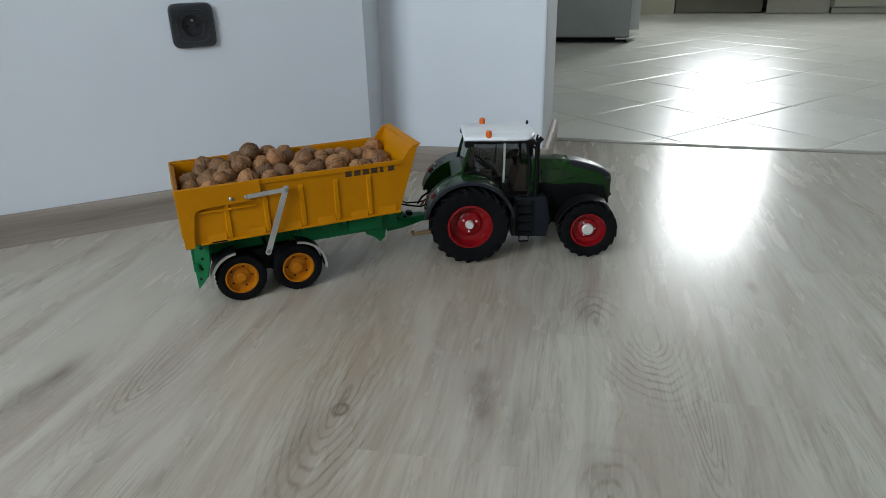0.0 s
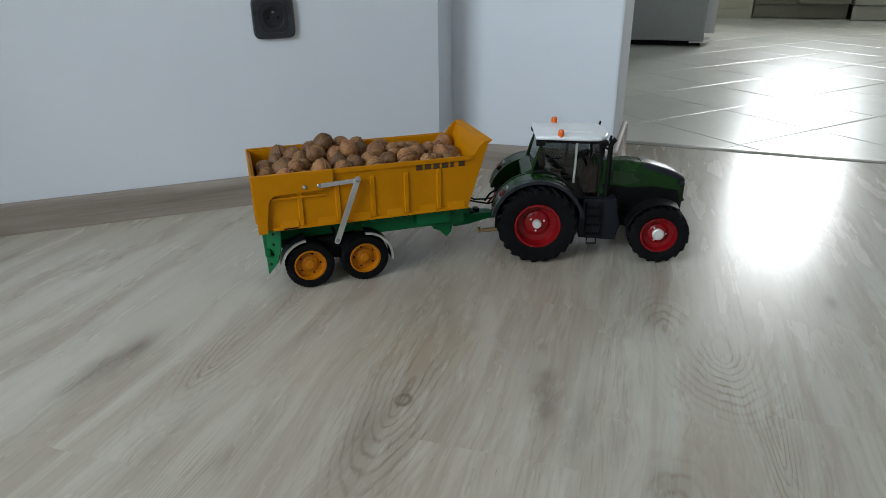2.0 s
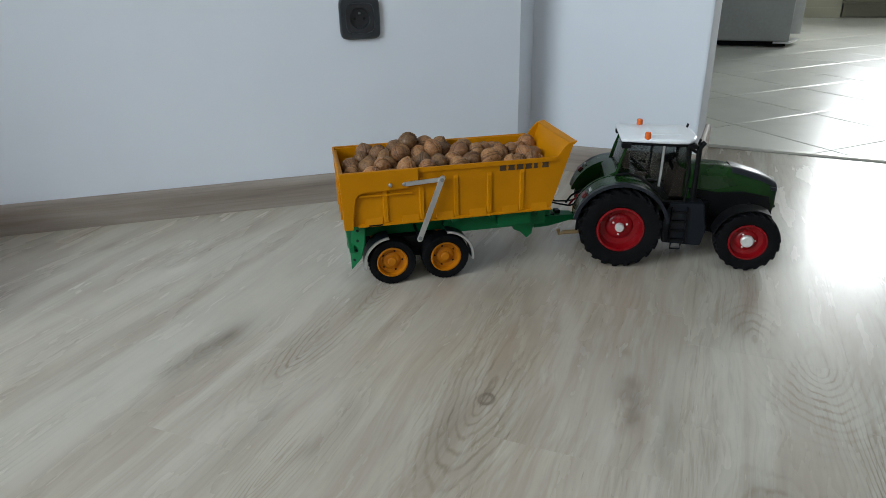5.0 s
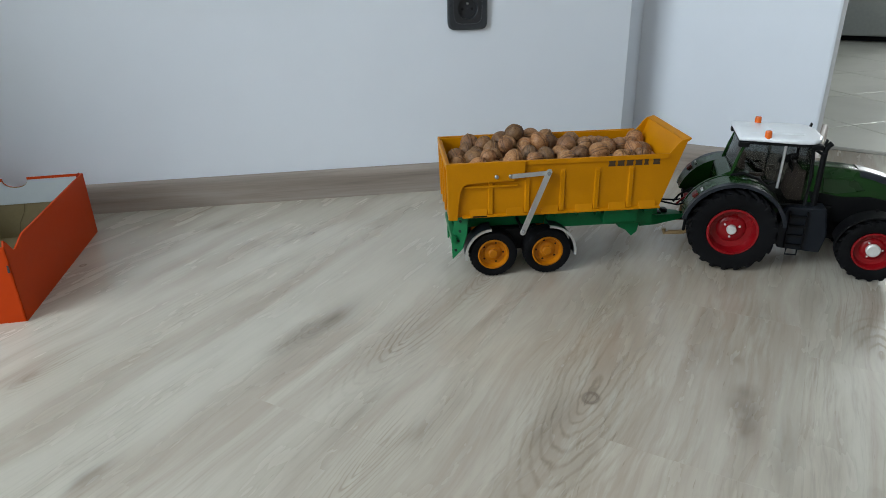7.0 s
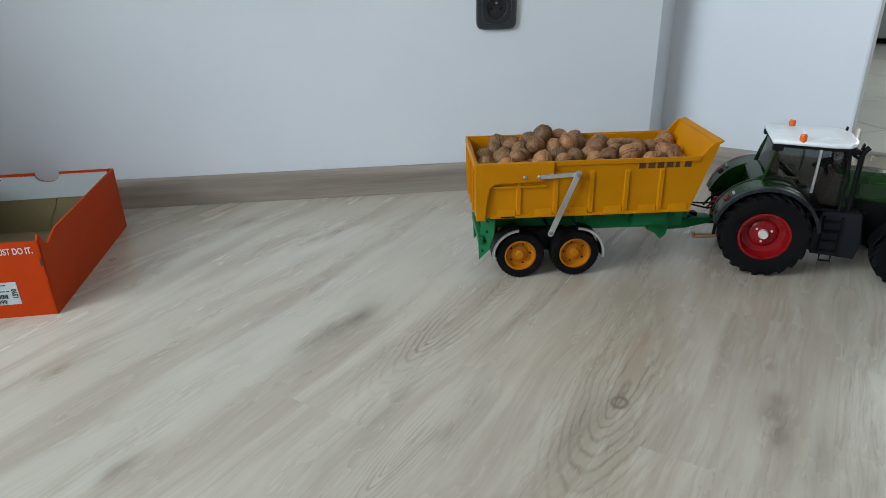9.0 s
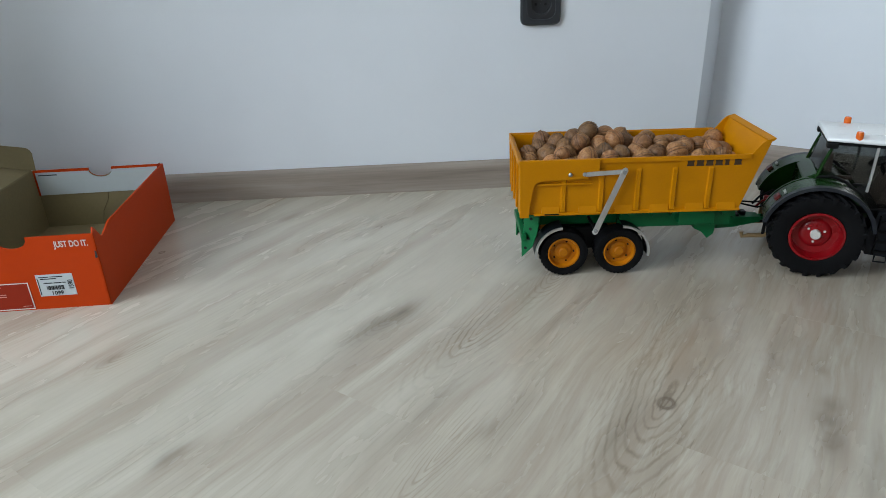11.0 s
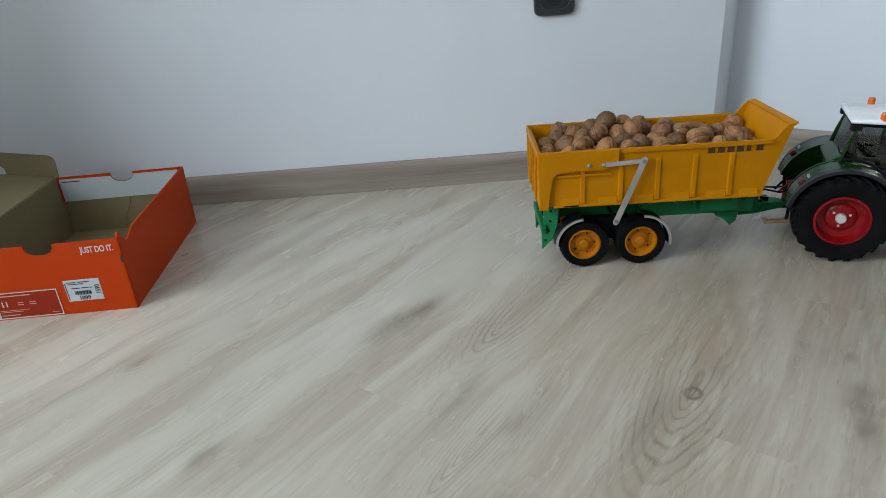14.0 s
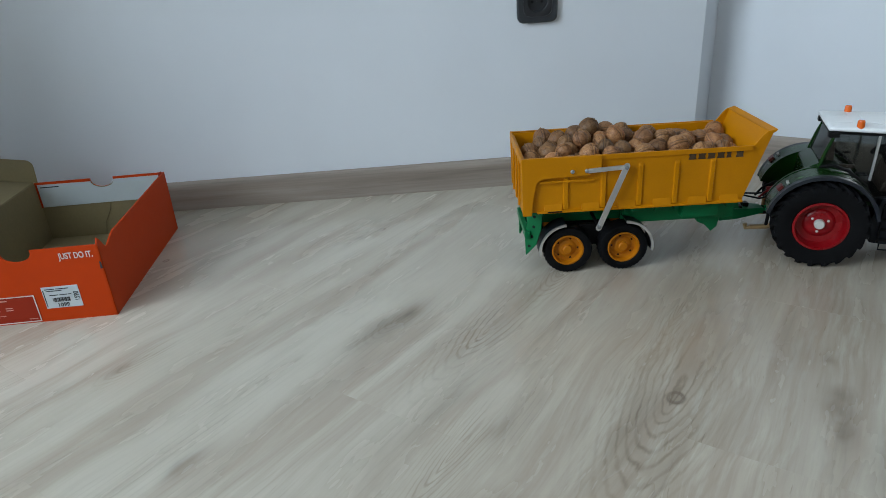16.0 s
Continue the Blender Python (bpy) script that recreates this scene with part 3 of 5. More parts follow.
# ---------------- wall socket ----------------
def wall_socket():
    s = holder("wall_socket", pose(0.0367, 0.0, 0.3725), "anthracite single wall socket with earth pin", "socket")
    n, half, rad = 64, 0.0402, 0.0085
    outer, front, inner, rim = [], [], [], []
    for k in range(n):
        a = math.tau * (k + 0.5) / n
        c, q = math.cos(a), math.sin(a)
        p = 7.0
        r = 1 / (abs(c) ** p + abs(q) ** p) ** (1 / p)
        outer.append((half * r * c, -0.0005, half * r * q))
        front.append(((half - 0.0004) * r * c, -0.0075, (half - 0.0004) * r * q))
        inner.append(((half - 0.003) * r * c, -0.0105, (half - 0.003) * r * q))
        rim.append((0.0285 * (abs(c) ** 4 + abs(q) ** 4) ** -0.25 * c, -0.0105, 0.0285 * (abs(c) ** 4 + abs(q) ** 4) ** -0.25 * q))
    part("frame", loft([outer, front, inner, rim], caps=False), SOCKET, s, "", 35)
    plate = [(0.0283 * (abs(math.cos(a)) ** 4 + abs(math.sin(a)) ** 4) ** -0.25 * math.cos(a), -0.0098, 0.0283 * (abs(math.cos(a)) ** 4 + abs(math.sin(a)) ** 4) ** -0.25 * math.sin(a)) for a in [math.tau * (k + 0.5) / n for k in range(n)]]
    circ = lambda r, y: [(r * math.cos(math.tau * (k + 0.5) / n), y, r * math.sin(math.tau * (k + 0.5) / n)) for k in range(n)]
    part("insert", loft([plate, circ(0.0205, -0.0098), circ(0.0195, -0.0090), circ(0.0188, -0.0010), circ(0.0003, -0.0010)], caps=False), SOCKET_IN, s, "recessed round socket insert", 35)
    part("earth_pin", lathe([(0.0023, -0.0008), (0.0023, -0.0078), (0.0014, -0.0092)], 12), SILVER, s, "steel earth pin").location = (0, 0, 0.0095)
    for sx in (-1, 1):
        part("contact_hole", lathe([(0.0027, -0.0010), (0.0027, -0.0014)], 14), BLACK, s).location = (sx * 0.0095, 0, -0.001)
    return s


wall_socket()


# ---------------- kitchen ----------------
def fridge():
    f = holder("refrigerator", Matrix.Translation(uv(2.83, 1.03)) @ pose(0, 0, 0, 0, 0, TURN), "tall grey steel refrigerator on the kitchen tiles", "refrigerator")
    # local x along V (negative is further along the front), y along U (depth)
    part("body", block(-0.60, -0.004, 0.065, 0.66, 0.04, 1.80, 0.006), BLACK, f)
    part("side_panel", block(-0.002, 0.066, 0.20, 0.66, 0.052, 1.80, 0.003), APPLIANCE, f, "pale grey housing panel")
    part("door", block(-0.60, 0, 0.0, 0.055, 0.030, 1.79, 0.007), STEEL, f, "brushed steel door")
    part("plinth", block(-0.59, -0.012, 0.03, 0.60, 0.004, 0.04), BLACK, f)
    part("hinge", slab_of([(-0.075, 0.004), (0.002, 0.004), (0.064, 0.20), (-0.02, 0.20)], 0.020, 0.028, axis="z"), WHITE, f, "pale hinge bracket")
    for x in (-0.56, -0.05):
        for y in (0.08, 0.58):
            part("foot", rod((x, y, 0.0), (x, y, 0.01), 0.018), BLACK, f)


fridge()


def base_cabinet(v0, v1, u, mat, label, plinth=0.10, gap=0.02):
    c = holder("base_cabinet", Matrix.Translation(uv(u, v0)) @ pose(0, 0, 0, 0, 0, TURN), label, "cabinet", "kitchen base cabinets")
    w = v1 - v0
    part("body", block(0.001, w - 0.001, 0.02, 0.40, plinth, 0.86), CABINET, c)
    part("door", block(0.003, w - 0.003, 0.0, 0.019, plinth + 0.004, 0.855, 0.002), mat, c)
    part("plinth", block(0.001, w - 0.001, gap, gap + 0.018, 0.004, plinth - 0.004), mat if gap < 0.03 else PLINTH, c)
    part("handle", tube([(w * 0.3, 0.0, 0.80), (w * 0.3, -0.025, 0.80), (w * 0.7, -0.025, 0.80), (w * 0.7, 0.0, 0.80)], 0.005), SILVER, c)
    return c


base_cabinet(2.17, 2.62, 4.62, CABINET, "cream lacquered kitchen base cabinet", 0.105)
base_cabinet(2.62, 3.10, 4.56, CABINET, "pale grey kitchen base cabinet with a low plinth", 0.05)
base_cabinet(3.10, 3.58, 4.56, CABINET, "pale grey kitchen base cabinet with a low plinth", 0.05)


def oven_unit():
    c = holder("oven_unit", Matrix.Translation(uv(4.72, 1.50)) @ pose(0, 0, 0, 0, 0, TURN), "dull grey-green built-in oven unit", "oven")
    part("body", block(0.002, 0.66, 0.02, 0.40, 0.10, 0.86), CABINET, c)
    part("front_panel", block(0.004, 0.658, 0.0, 0.02, 0.105, 0.855, 0.003), PLINTH, c)
    part("plinth", block(0.004, 0.658, 0.01, 0.028, 0.006, 0.10), PLINTH, c)
    part("drawer_lip", block(0.30, 0.658, -0.06, 0.0, 0.115, 0.17, 0.004), PLINTH, c)


oven_unit()
kw = wall("wall_kitchen_pier", xy(4.70, 1.06), xy(4.70, 1.49), 0, HIGH, BEIGE, "beige painted kitchen wall pier", 0.5)
structure("baseboard", block(0, 0.43, -0.012, 0, 0, 0.07, 0.003), BEIGE, "beige tile skirting on the pier", "skirting board").matrix_world = kw.matrix_world.copy()
wt = holder("worktop", Matrix.Translation(uv(4.60, 1.50)) @ pose(0, 0, 0, 0, 0, TURN), "grey kitchen worktop on the base cabinets", "worktop")
part("slab", block(0, 2.08, -0.01, 0.6, 0.862, 0.90, 0.003), PLINTH, wt)

# metal strip between laminate and tiles
bm = loft([[(-0.018, -0.014, -0.004), (-0.018, -0.014, 0.0015), (-0.018, -0.005, 0.0045), (-0.018, 0.005, 0.0045), (-0.018, 0.014, 0.0015), (-0.018, 0.014, -0.004)],
           [(2.33, -0.014, -0.004), (2.33, -0.014, 0.0015), (2.33, -0.005, 0.0045), (2.33, 0.005, 0.0045), (2.33, 0.014, 0.0015), (2.33, 0.014, -0.004)]])
th = structure("threshold_strip", bm, STRIP, "grey metal threshold strip between laminate and tiles", "threshold")
th.matrix_world = Matrix.Translation(strip_a) @ pose(0, 0, 0, 0, 0, math.degrees(math.atan2(STRIP_DIR.y, STRIP_DIR.x)))

# ---------------- shoe box ----------------
def shoe_box():
    W, D, H, t = 0.243, 0.345, 0.118, 0.0025
    b = holder("shoe_box", pose(-0.6985, -0.460, 0, 0, 0, 2.0), "open orange cardboard shoe box with a hinged lid", "shoe box")
    # local: x from -W to 0, y from 0 (label end) to D
    part("bottom", block(-W + t, -t, t, D - t, 0.0005, 0.003), KRAFT, b)

    def end_outline(x0, x1, dip):
        c = (x0 + x1) / 2 + 0.004
        pts = [(x0, 0.0), (x1, 0.0), (x1, H)]
        pts += [(c + 0.021, H)] + [(c + 0.021 * math.cos(radians(a)), H - 0.004 - dip * math.sin(radians(a))) for a in range(0, 181, 15)] + [(c - 0.021, H)]
        return pts + [(x0, H)]

    def sheet(name, pts, y0, y1, outer, inner, sign, label="", axis="y"):
        """A board with one colour on each face."""
        bm = slab_of(pts, y0, y1, axis=axis)
        k = 1 if axis == "y" else 0
        for f in bm.faces:
            f.material_index = 1 if f.normal[k] * sign > 0.9 else 0
        return part(name, bm, [outer, inner], b, label)

    sheet("front_end", end_outline(-W, 0, 0.013), 0, t, ORANGE, KRAFT, 1, "orange printed end with finger notch")
    sheet("back_end", end_outline(-W, 0, 0.013), D - t, D, ORANGE, KRAFT, -1)
    # folded flap inside the back end, white with an orange edge
    c = -W / 2 + 0.004
    flap = [(-W + 0.006, H - 0.049), (-0.012, H - 0.049), (-0.008, H - 0.004), (c + 0.0215, H - 0.004)]
    flap += [(c + 0.0215 * math.cos(radians(a)), H - 0.005 - 0.0135 * math.sin(radians(a))) for a in range(0, 181, 15)] + [(-W + 0.006, H - 0.004)]
    part("inner_flap", slab_of(flap, D - 0.0045, D - t - 0.0002), PAPER, b, "white inner flap")
    ear = slab_of([(-0.0105, H - 0.030), (-0.0030, H - 0.026), (-0.0030, H + 0.004), (-0.0090, H + 0.001)], D - 0.0100, D - 0.0075)
    part("folded_ear", ear, PALE_RED, b, "folded red corner ear")
    part("flap_edge", slab_of([(-W + 0.002, H - 0.05), (-W + 0.0058, H - 0.05), (-W + 0.0058, H - 0.001), (-W + 0.002, H - 0.001)], D - 0.0047, D - t - 0.0002), ORANGE, b)
    for x0, x1 in ((-W + 0.0005, c - 0.0215), (c + 0.0215, -0.0005)):
        part("edge", block(x0, x1, D - 0.0036, D - t - 0.0002, H - 0.0050, H + 0.0003), ORANGE, b)
    part("print", block(-W + 0.011, -W + 0.045, D - 0.0050, D - 0.0046, H - 0.0105, H - 0.0085), INK, b)
    side = [(0.0, 0.0), (0.0, H + 0.002), (0.004, H + 0.009), (0.010, H + 0.003), (0.023, H - 0.013), (0.030, H - 0.014), (0.060, H - 0.003), (D - 0.05, H), (D, H), (D, 0.0)]
    bm = slab_of(side, -t, 0, axis="x")
    for f in bm.faces:
        f.material_index = 1 if f.normal.x < -0.9 else 0
    part("side", bm, [ORANGE, KRAFT], b)
    bm = slab_of([(0, 0), (0, H), (D, H), (D, 0)], -W, -W + t, axis="x")
    for f in bm.faces:
        f.material_index = 1 if f.normal.x > 0.9 or f.normal.z > 0.9 else 0
    part("side", bm, [ORANGE, KRAFT], b)
    part("slit", slab_of([(-0.0052, 0.079), (-0.0018, 0.080), (-0.0020, 0.090), (-0.0042, 0.091)], -0.0006, 0.0002), INK, b)
    part("crease", tube([(-0.112, D - 0.0030, H - 0.050), (-0.117, D - 0.0030, 0.052), (-0.130, D - 0.0030, 0.030), (-0.136, D - 0.0030, 0.004)], 0.0006, 6), CREASE, b, "dark fold in the brown board")
    # lid folded open, with its upright end flap
    lid = part("lid", block(-0.235, 0, 0.002, D - 0.002, 0, t), [KRAFT], b, "open lid showing brown board inside")
    lid.matrix_local = pose(-W, 0, H - 0.001, 0, 9, 0)
    e = 0.043
    tab = [(-0.233, 0.0)] + [(-0.115 - 0.019, 0.0)] + [(-0.115 - 0.019 * math.cos(radians(a)), 0.001 + 0.019 * math.sin(radians(a))) for a in range(0, 181, 15)] + [(-0.115 + 0.019, 0.0), (-0.001, 0.0), (-0.004, e - 0.014)]
    tab += [(-0.018 + 0.014 * math.cos(radians(a)), e - 0.014 + 0.014 * math.sin(radians(a))) for a in range(10, 91, 16)] + [(-0.215, e), (-0.229, e - 0.014)]
    fl = part("lid_flap", slab_of(tab, D - 0.006, D - 0.004), KRAFT, lid, "upright brown flap with a finger hole")
    fl.location = (0.010, 0, t + 0.001)
    # prints on the label end
    words("slogan", "JUST DO IT.", 0.0136, pose(-0.0345, -0.0004, 0.1040, 90, 0, 0) @ Matrix.Diagonal((0.68, 1, 1, 1)), PRINT_WHITE, b, "white printed slogan")
    st = part("price_sticker", block(-0.0985, -0.0455, -0.0005, 0.0001, 0.0215, 0.0572, 0.0002, 1), PAPER, b, "white price sticker")
    words("price", "1099", 0.0088, pose(-0.073, -0.0008, 0.0262, 90, 0, 0), INK, st)
    words("price", "1590", 0.0100, pose(-0.0505, -0.0008, 0.0390, 90, -90, 0) @ Matrix.Diagonal((0.8, 1, 1, 1)), INK, st)
    for k in range(16):
        w = 0.0006 + 0.0007 * ((k * 7) % 3) / 2
        part("bar", block(-0.0860 + k * 0.0016, -0.0860 + k * 0.0016 + w, -0.0009, -0.0005, 0.0318, 0.0385), INK, st)
    for x0, x1, z in ((-0.094, -0.080, 0.0525), (-0.078, -0.060, 0.0525), (-0.0925, -0.070, 0.0495), (-0.089, -0.0765, 0.0425), (-0.0745, -0.0635, 0.0425), (-0.062, -0.0575, 0.0425)):
        part("bar", block(x0, x1, -0.0009, -0.0005, z, z + 0.0013), INK, st)
    part("bar", block(-0.0972, -0.0960, -0.0009, -0.0005, 0.024, 0.052), INK, st)
    lb = part("size_label", block(-0.2255, -0.1115, -0.0005, 0.0001, 0.002, 0.0462), PALE_RED, b, "red size label with a white border")
    for q in ((-0.2255, -0.1115, 0.0448, 0.0462), (-0.2255, -0.1115, 0.002, 0.0034), (-0.1129, -0.1115, 0.0034, 0.0448), (-0.2255, -0.2241, 0.0034, 0.0448)):
        part("border", block(q[0], q[1], -0.0009, -0.0003, q[2], q[3]), PRINT_WHITE, lb)
    part("code_patch", block(-0.2241, -0.2050, -0.0008, -0.0003, 0.0036, 0.0446), PAPER, lb)
    for k in range(12):
        part("bar", block(-0.2225, -0.2070, -0.0012, -0.0008, 0.006 + k * 0.0031, 0.006 + k * 0.0031 + 0.001 + 0.0008 * (k % 2)), INK, lb)
    words("size_number", "11", 0.0125, pose(-0.1935, -0.0008, 0.0262, 90, 0, 0), PRINT_WHITE, lb)
    for x0, x1, z, h in ((-0.2030, -0.152, 0.0395, 0.0024), (-0.174, -0.166, 0.0275, 0.0016), (-0.174, -0.166, 0.0240, 0.0016), (-0.157, -0.147, 0.0275, 0.0016), (-0.157, -0.147, 0.0240, 0.0016),
                         (-0.2030, -0.160, 0.0155, 0.0010), (-0.2030, -0.170, 0.0130, 0.0010), (-0.2030, -0.176, 0.0070, 0.0018), (-0.128, -0.116, 0.0070, 0.0010)):
        part("bar", block(x0, x1, -0.0009, -0.0005, z, z + h * 0.75), PRINT_PINK, lb)
    return b


shoe_box()


# ---------------- wheels ----------------
def tyre_mesh(R, r, w, lug_h, ribs):
    """A tyre round the y axis, from -w/2 to w/2; ribs: notches cut into its own tread, or none."""
    h = w / 2
    prof = [(r * 0.98, -h * 0.62), (r * 1.04, -h * 0.86), (r + (R - r) * 0.45, -h), (R - (R - r) * 0.16, -h * 0.93), (R - lug_h * 0.9, -h * 0.70), (R - lug_h * 0.8, 0),
            (R - lug_h * 0.9, h * 0.70), (R - (R - r) * 0.16, h * 0.93), (r + (R - r) * 0.45, h), (r * 1.04, h * 0.86), (r * 0.98, h * 0.62)]
    steps = ribs * 2 or 56
    bm = bmesh.new()
    rings = []
    for i, (p, y) in enumerate(prof):
        ring = []
        for k in range(steps):
            q = p
            if ribs and 3 <= i <= 7:
                shift = (i - 5) % 2
                q = R - (lug_h if (k + shift) % 2 else 0.0) - (0.0012 if i in (3, 7) else 0.0)
            a = math.tau * k / steps
            ring.append(bm.verts.new((q * math.cos(a), y, q * math.sin(a))))
        rings.append(ring)
    for a, b in zip(rings, rings[1:] + rings[:1]):
        for k in range(steps):
            j = (k + 1) % steps
            bm.faces.new((a[k], a[j], b[j], b[k]))
    return bm


def bar_mesh(R, r, w, lugs, lug_h, lug_w, side):
    """One slanting tread bar of a field tyre, lying at angle 0."""
    h = w / 2
    slope = 0.85 * math.tau / lugs
    rings = []
    for f, wide, top in ((0.02, 1.0, 1.0), (0.55, 1.0, 1.0), (0.99, 1.15, 0.93), (1.0, 1.0, 0.80)):
        a = -slope * f
        y = side * h * min(f, 0.985 if f < 1 else 1.0)
        hw = lug_w * wide / 2
        hi = r + (R - r) * top if top < 0.9 else R - (1 - top) * R * 0.35
        lo = hi - lug_h * 1.3
        rings.append([(q * math.cos(a + e), y, q * math.sin(a + e)) for q, e in ((lo, -hw / R * 1.25), (hi, -hw / R), (hi, hw / R), (lo, hw / R * 1.25))])
    return loft(rings)


def wheel(parent, x, y, z, R, r, w, side, rim_mat, lugs, lug_h, lug_w, hub_r, bolts, turn=0.0, spin=0.0, dish=0.0):
    """side: -1 shows its outer face towards -y."""
    o = w / 2
    prof = [(r * 1.0, o * 0.72), (r * 1.02, o * 0.90), (r * 0.93, o * 0.92), (r * 0.88, o * 0.62), (r * 0.84, o * (0.36 - dish)), (r * 0.60, o * (0.30 - dish)), (r * 0.52, o * (0.44 - dish)), (r * 0.36, o * (0.48 - dish)), (0.0005, o * (0.48 - dish))]
    prof = [(r * 0.9, -o * 0.5)] + prof
    wh = part("wheel", lathe([(p, h * side) for p, h in prof], 44), rim_mat, parent, "", 40)
    wh.matrix_local = pose(x, y, z, 0, 0, turn) @ pose(0, 0, 0, 0, spin, 0)
    field = rim_mat is RED
    part("tyre", tyre_mesh(R, r, w, lug_h, 0 if field else lugs), RUBBER, wh, "black rubber tyre", 35)
    if field:
        for sd in (-1, 1):
            first = part("tread_bar", bar_mesh(R, r, w, lugs, lug_h, lug_w, sd), RUBBER, wh)
            for k in range(lugs):
                ob = first if k == 0 else new("tread_bar", first.data)
                ob.parent = wh
                ob.matrix_local = pose(0, 0, 0, 0, -360.0 * (k + (0.5 if sd > 0 else 0)) / lugs, 0)
    hub = HUB if hub_r > 0.0055 and rim_mat is RED else rim_mat
    part("hub_cap", lathe([(hub_r, o * (0.45 - dish) * side), (hub_r, o * (0.72 - dish) * side), (hub_r * 0.82, o * (0.80 - dish) * side), (0.0004, o * (0.80 - dish) * side)], 24), hub, wh, "silver hub cap" if hub is HUB else "", 40)
    for k in range(bolts):
        a = math.tau * (k + 0.3) / bolts
        c = r * (0.70 if rim_mat is not RED else 0.34 if dish else 0.43)
        if rim_mat is RED:
            ob = part("bolt", lathe([(r * 0.05, o * (0.42 - dish) * side), (r * 0.05, o * (0.54 - dish) * side), (0.0003, o * (0.56 - dish) * side)], 8), HUB, wh)
        else:
            ob = part("pocket", lathe([(r * 0.075, o * 0.28 * side), (r * 0.075, o * 0.335 * side), (0.0003, o * 0.335 * side)], 10), RUBBER, wh, "dark pocket in the rim")
        ob.location = (c * math.cos(a), 0, c * math.sin(a))
    return wh


# ---------------- tipping trailer ----------------
TRAILER_AT = pose(0.0020, -0.3752, 0, 0, 0, -3.0)
# the tub and the chassis ride a little higher and shorter than drawn: along x and z about the bogie
RIDE = Matrix.Translation((0.045, 0, 0.0602)) @ Matrix.Diagonal((0.982, 1, 0.950, 1)) @ Matrix.Translation((-0.045, 0, -0.05))


def settle(ob):
    if ob.location.length > 0:
        ob.location = RIDE @ ob.location
    else:
        ob.data.transform(RIDE)
    for c in ob.children:
        settle(c)


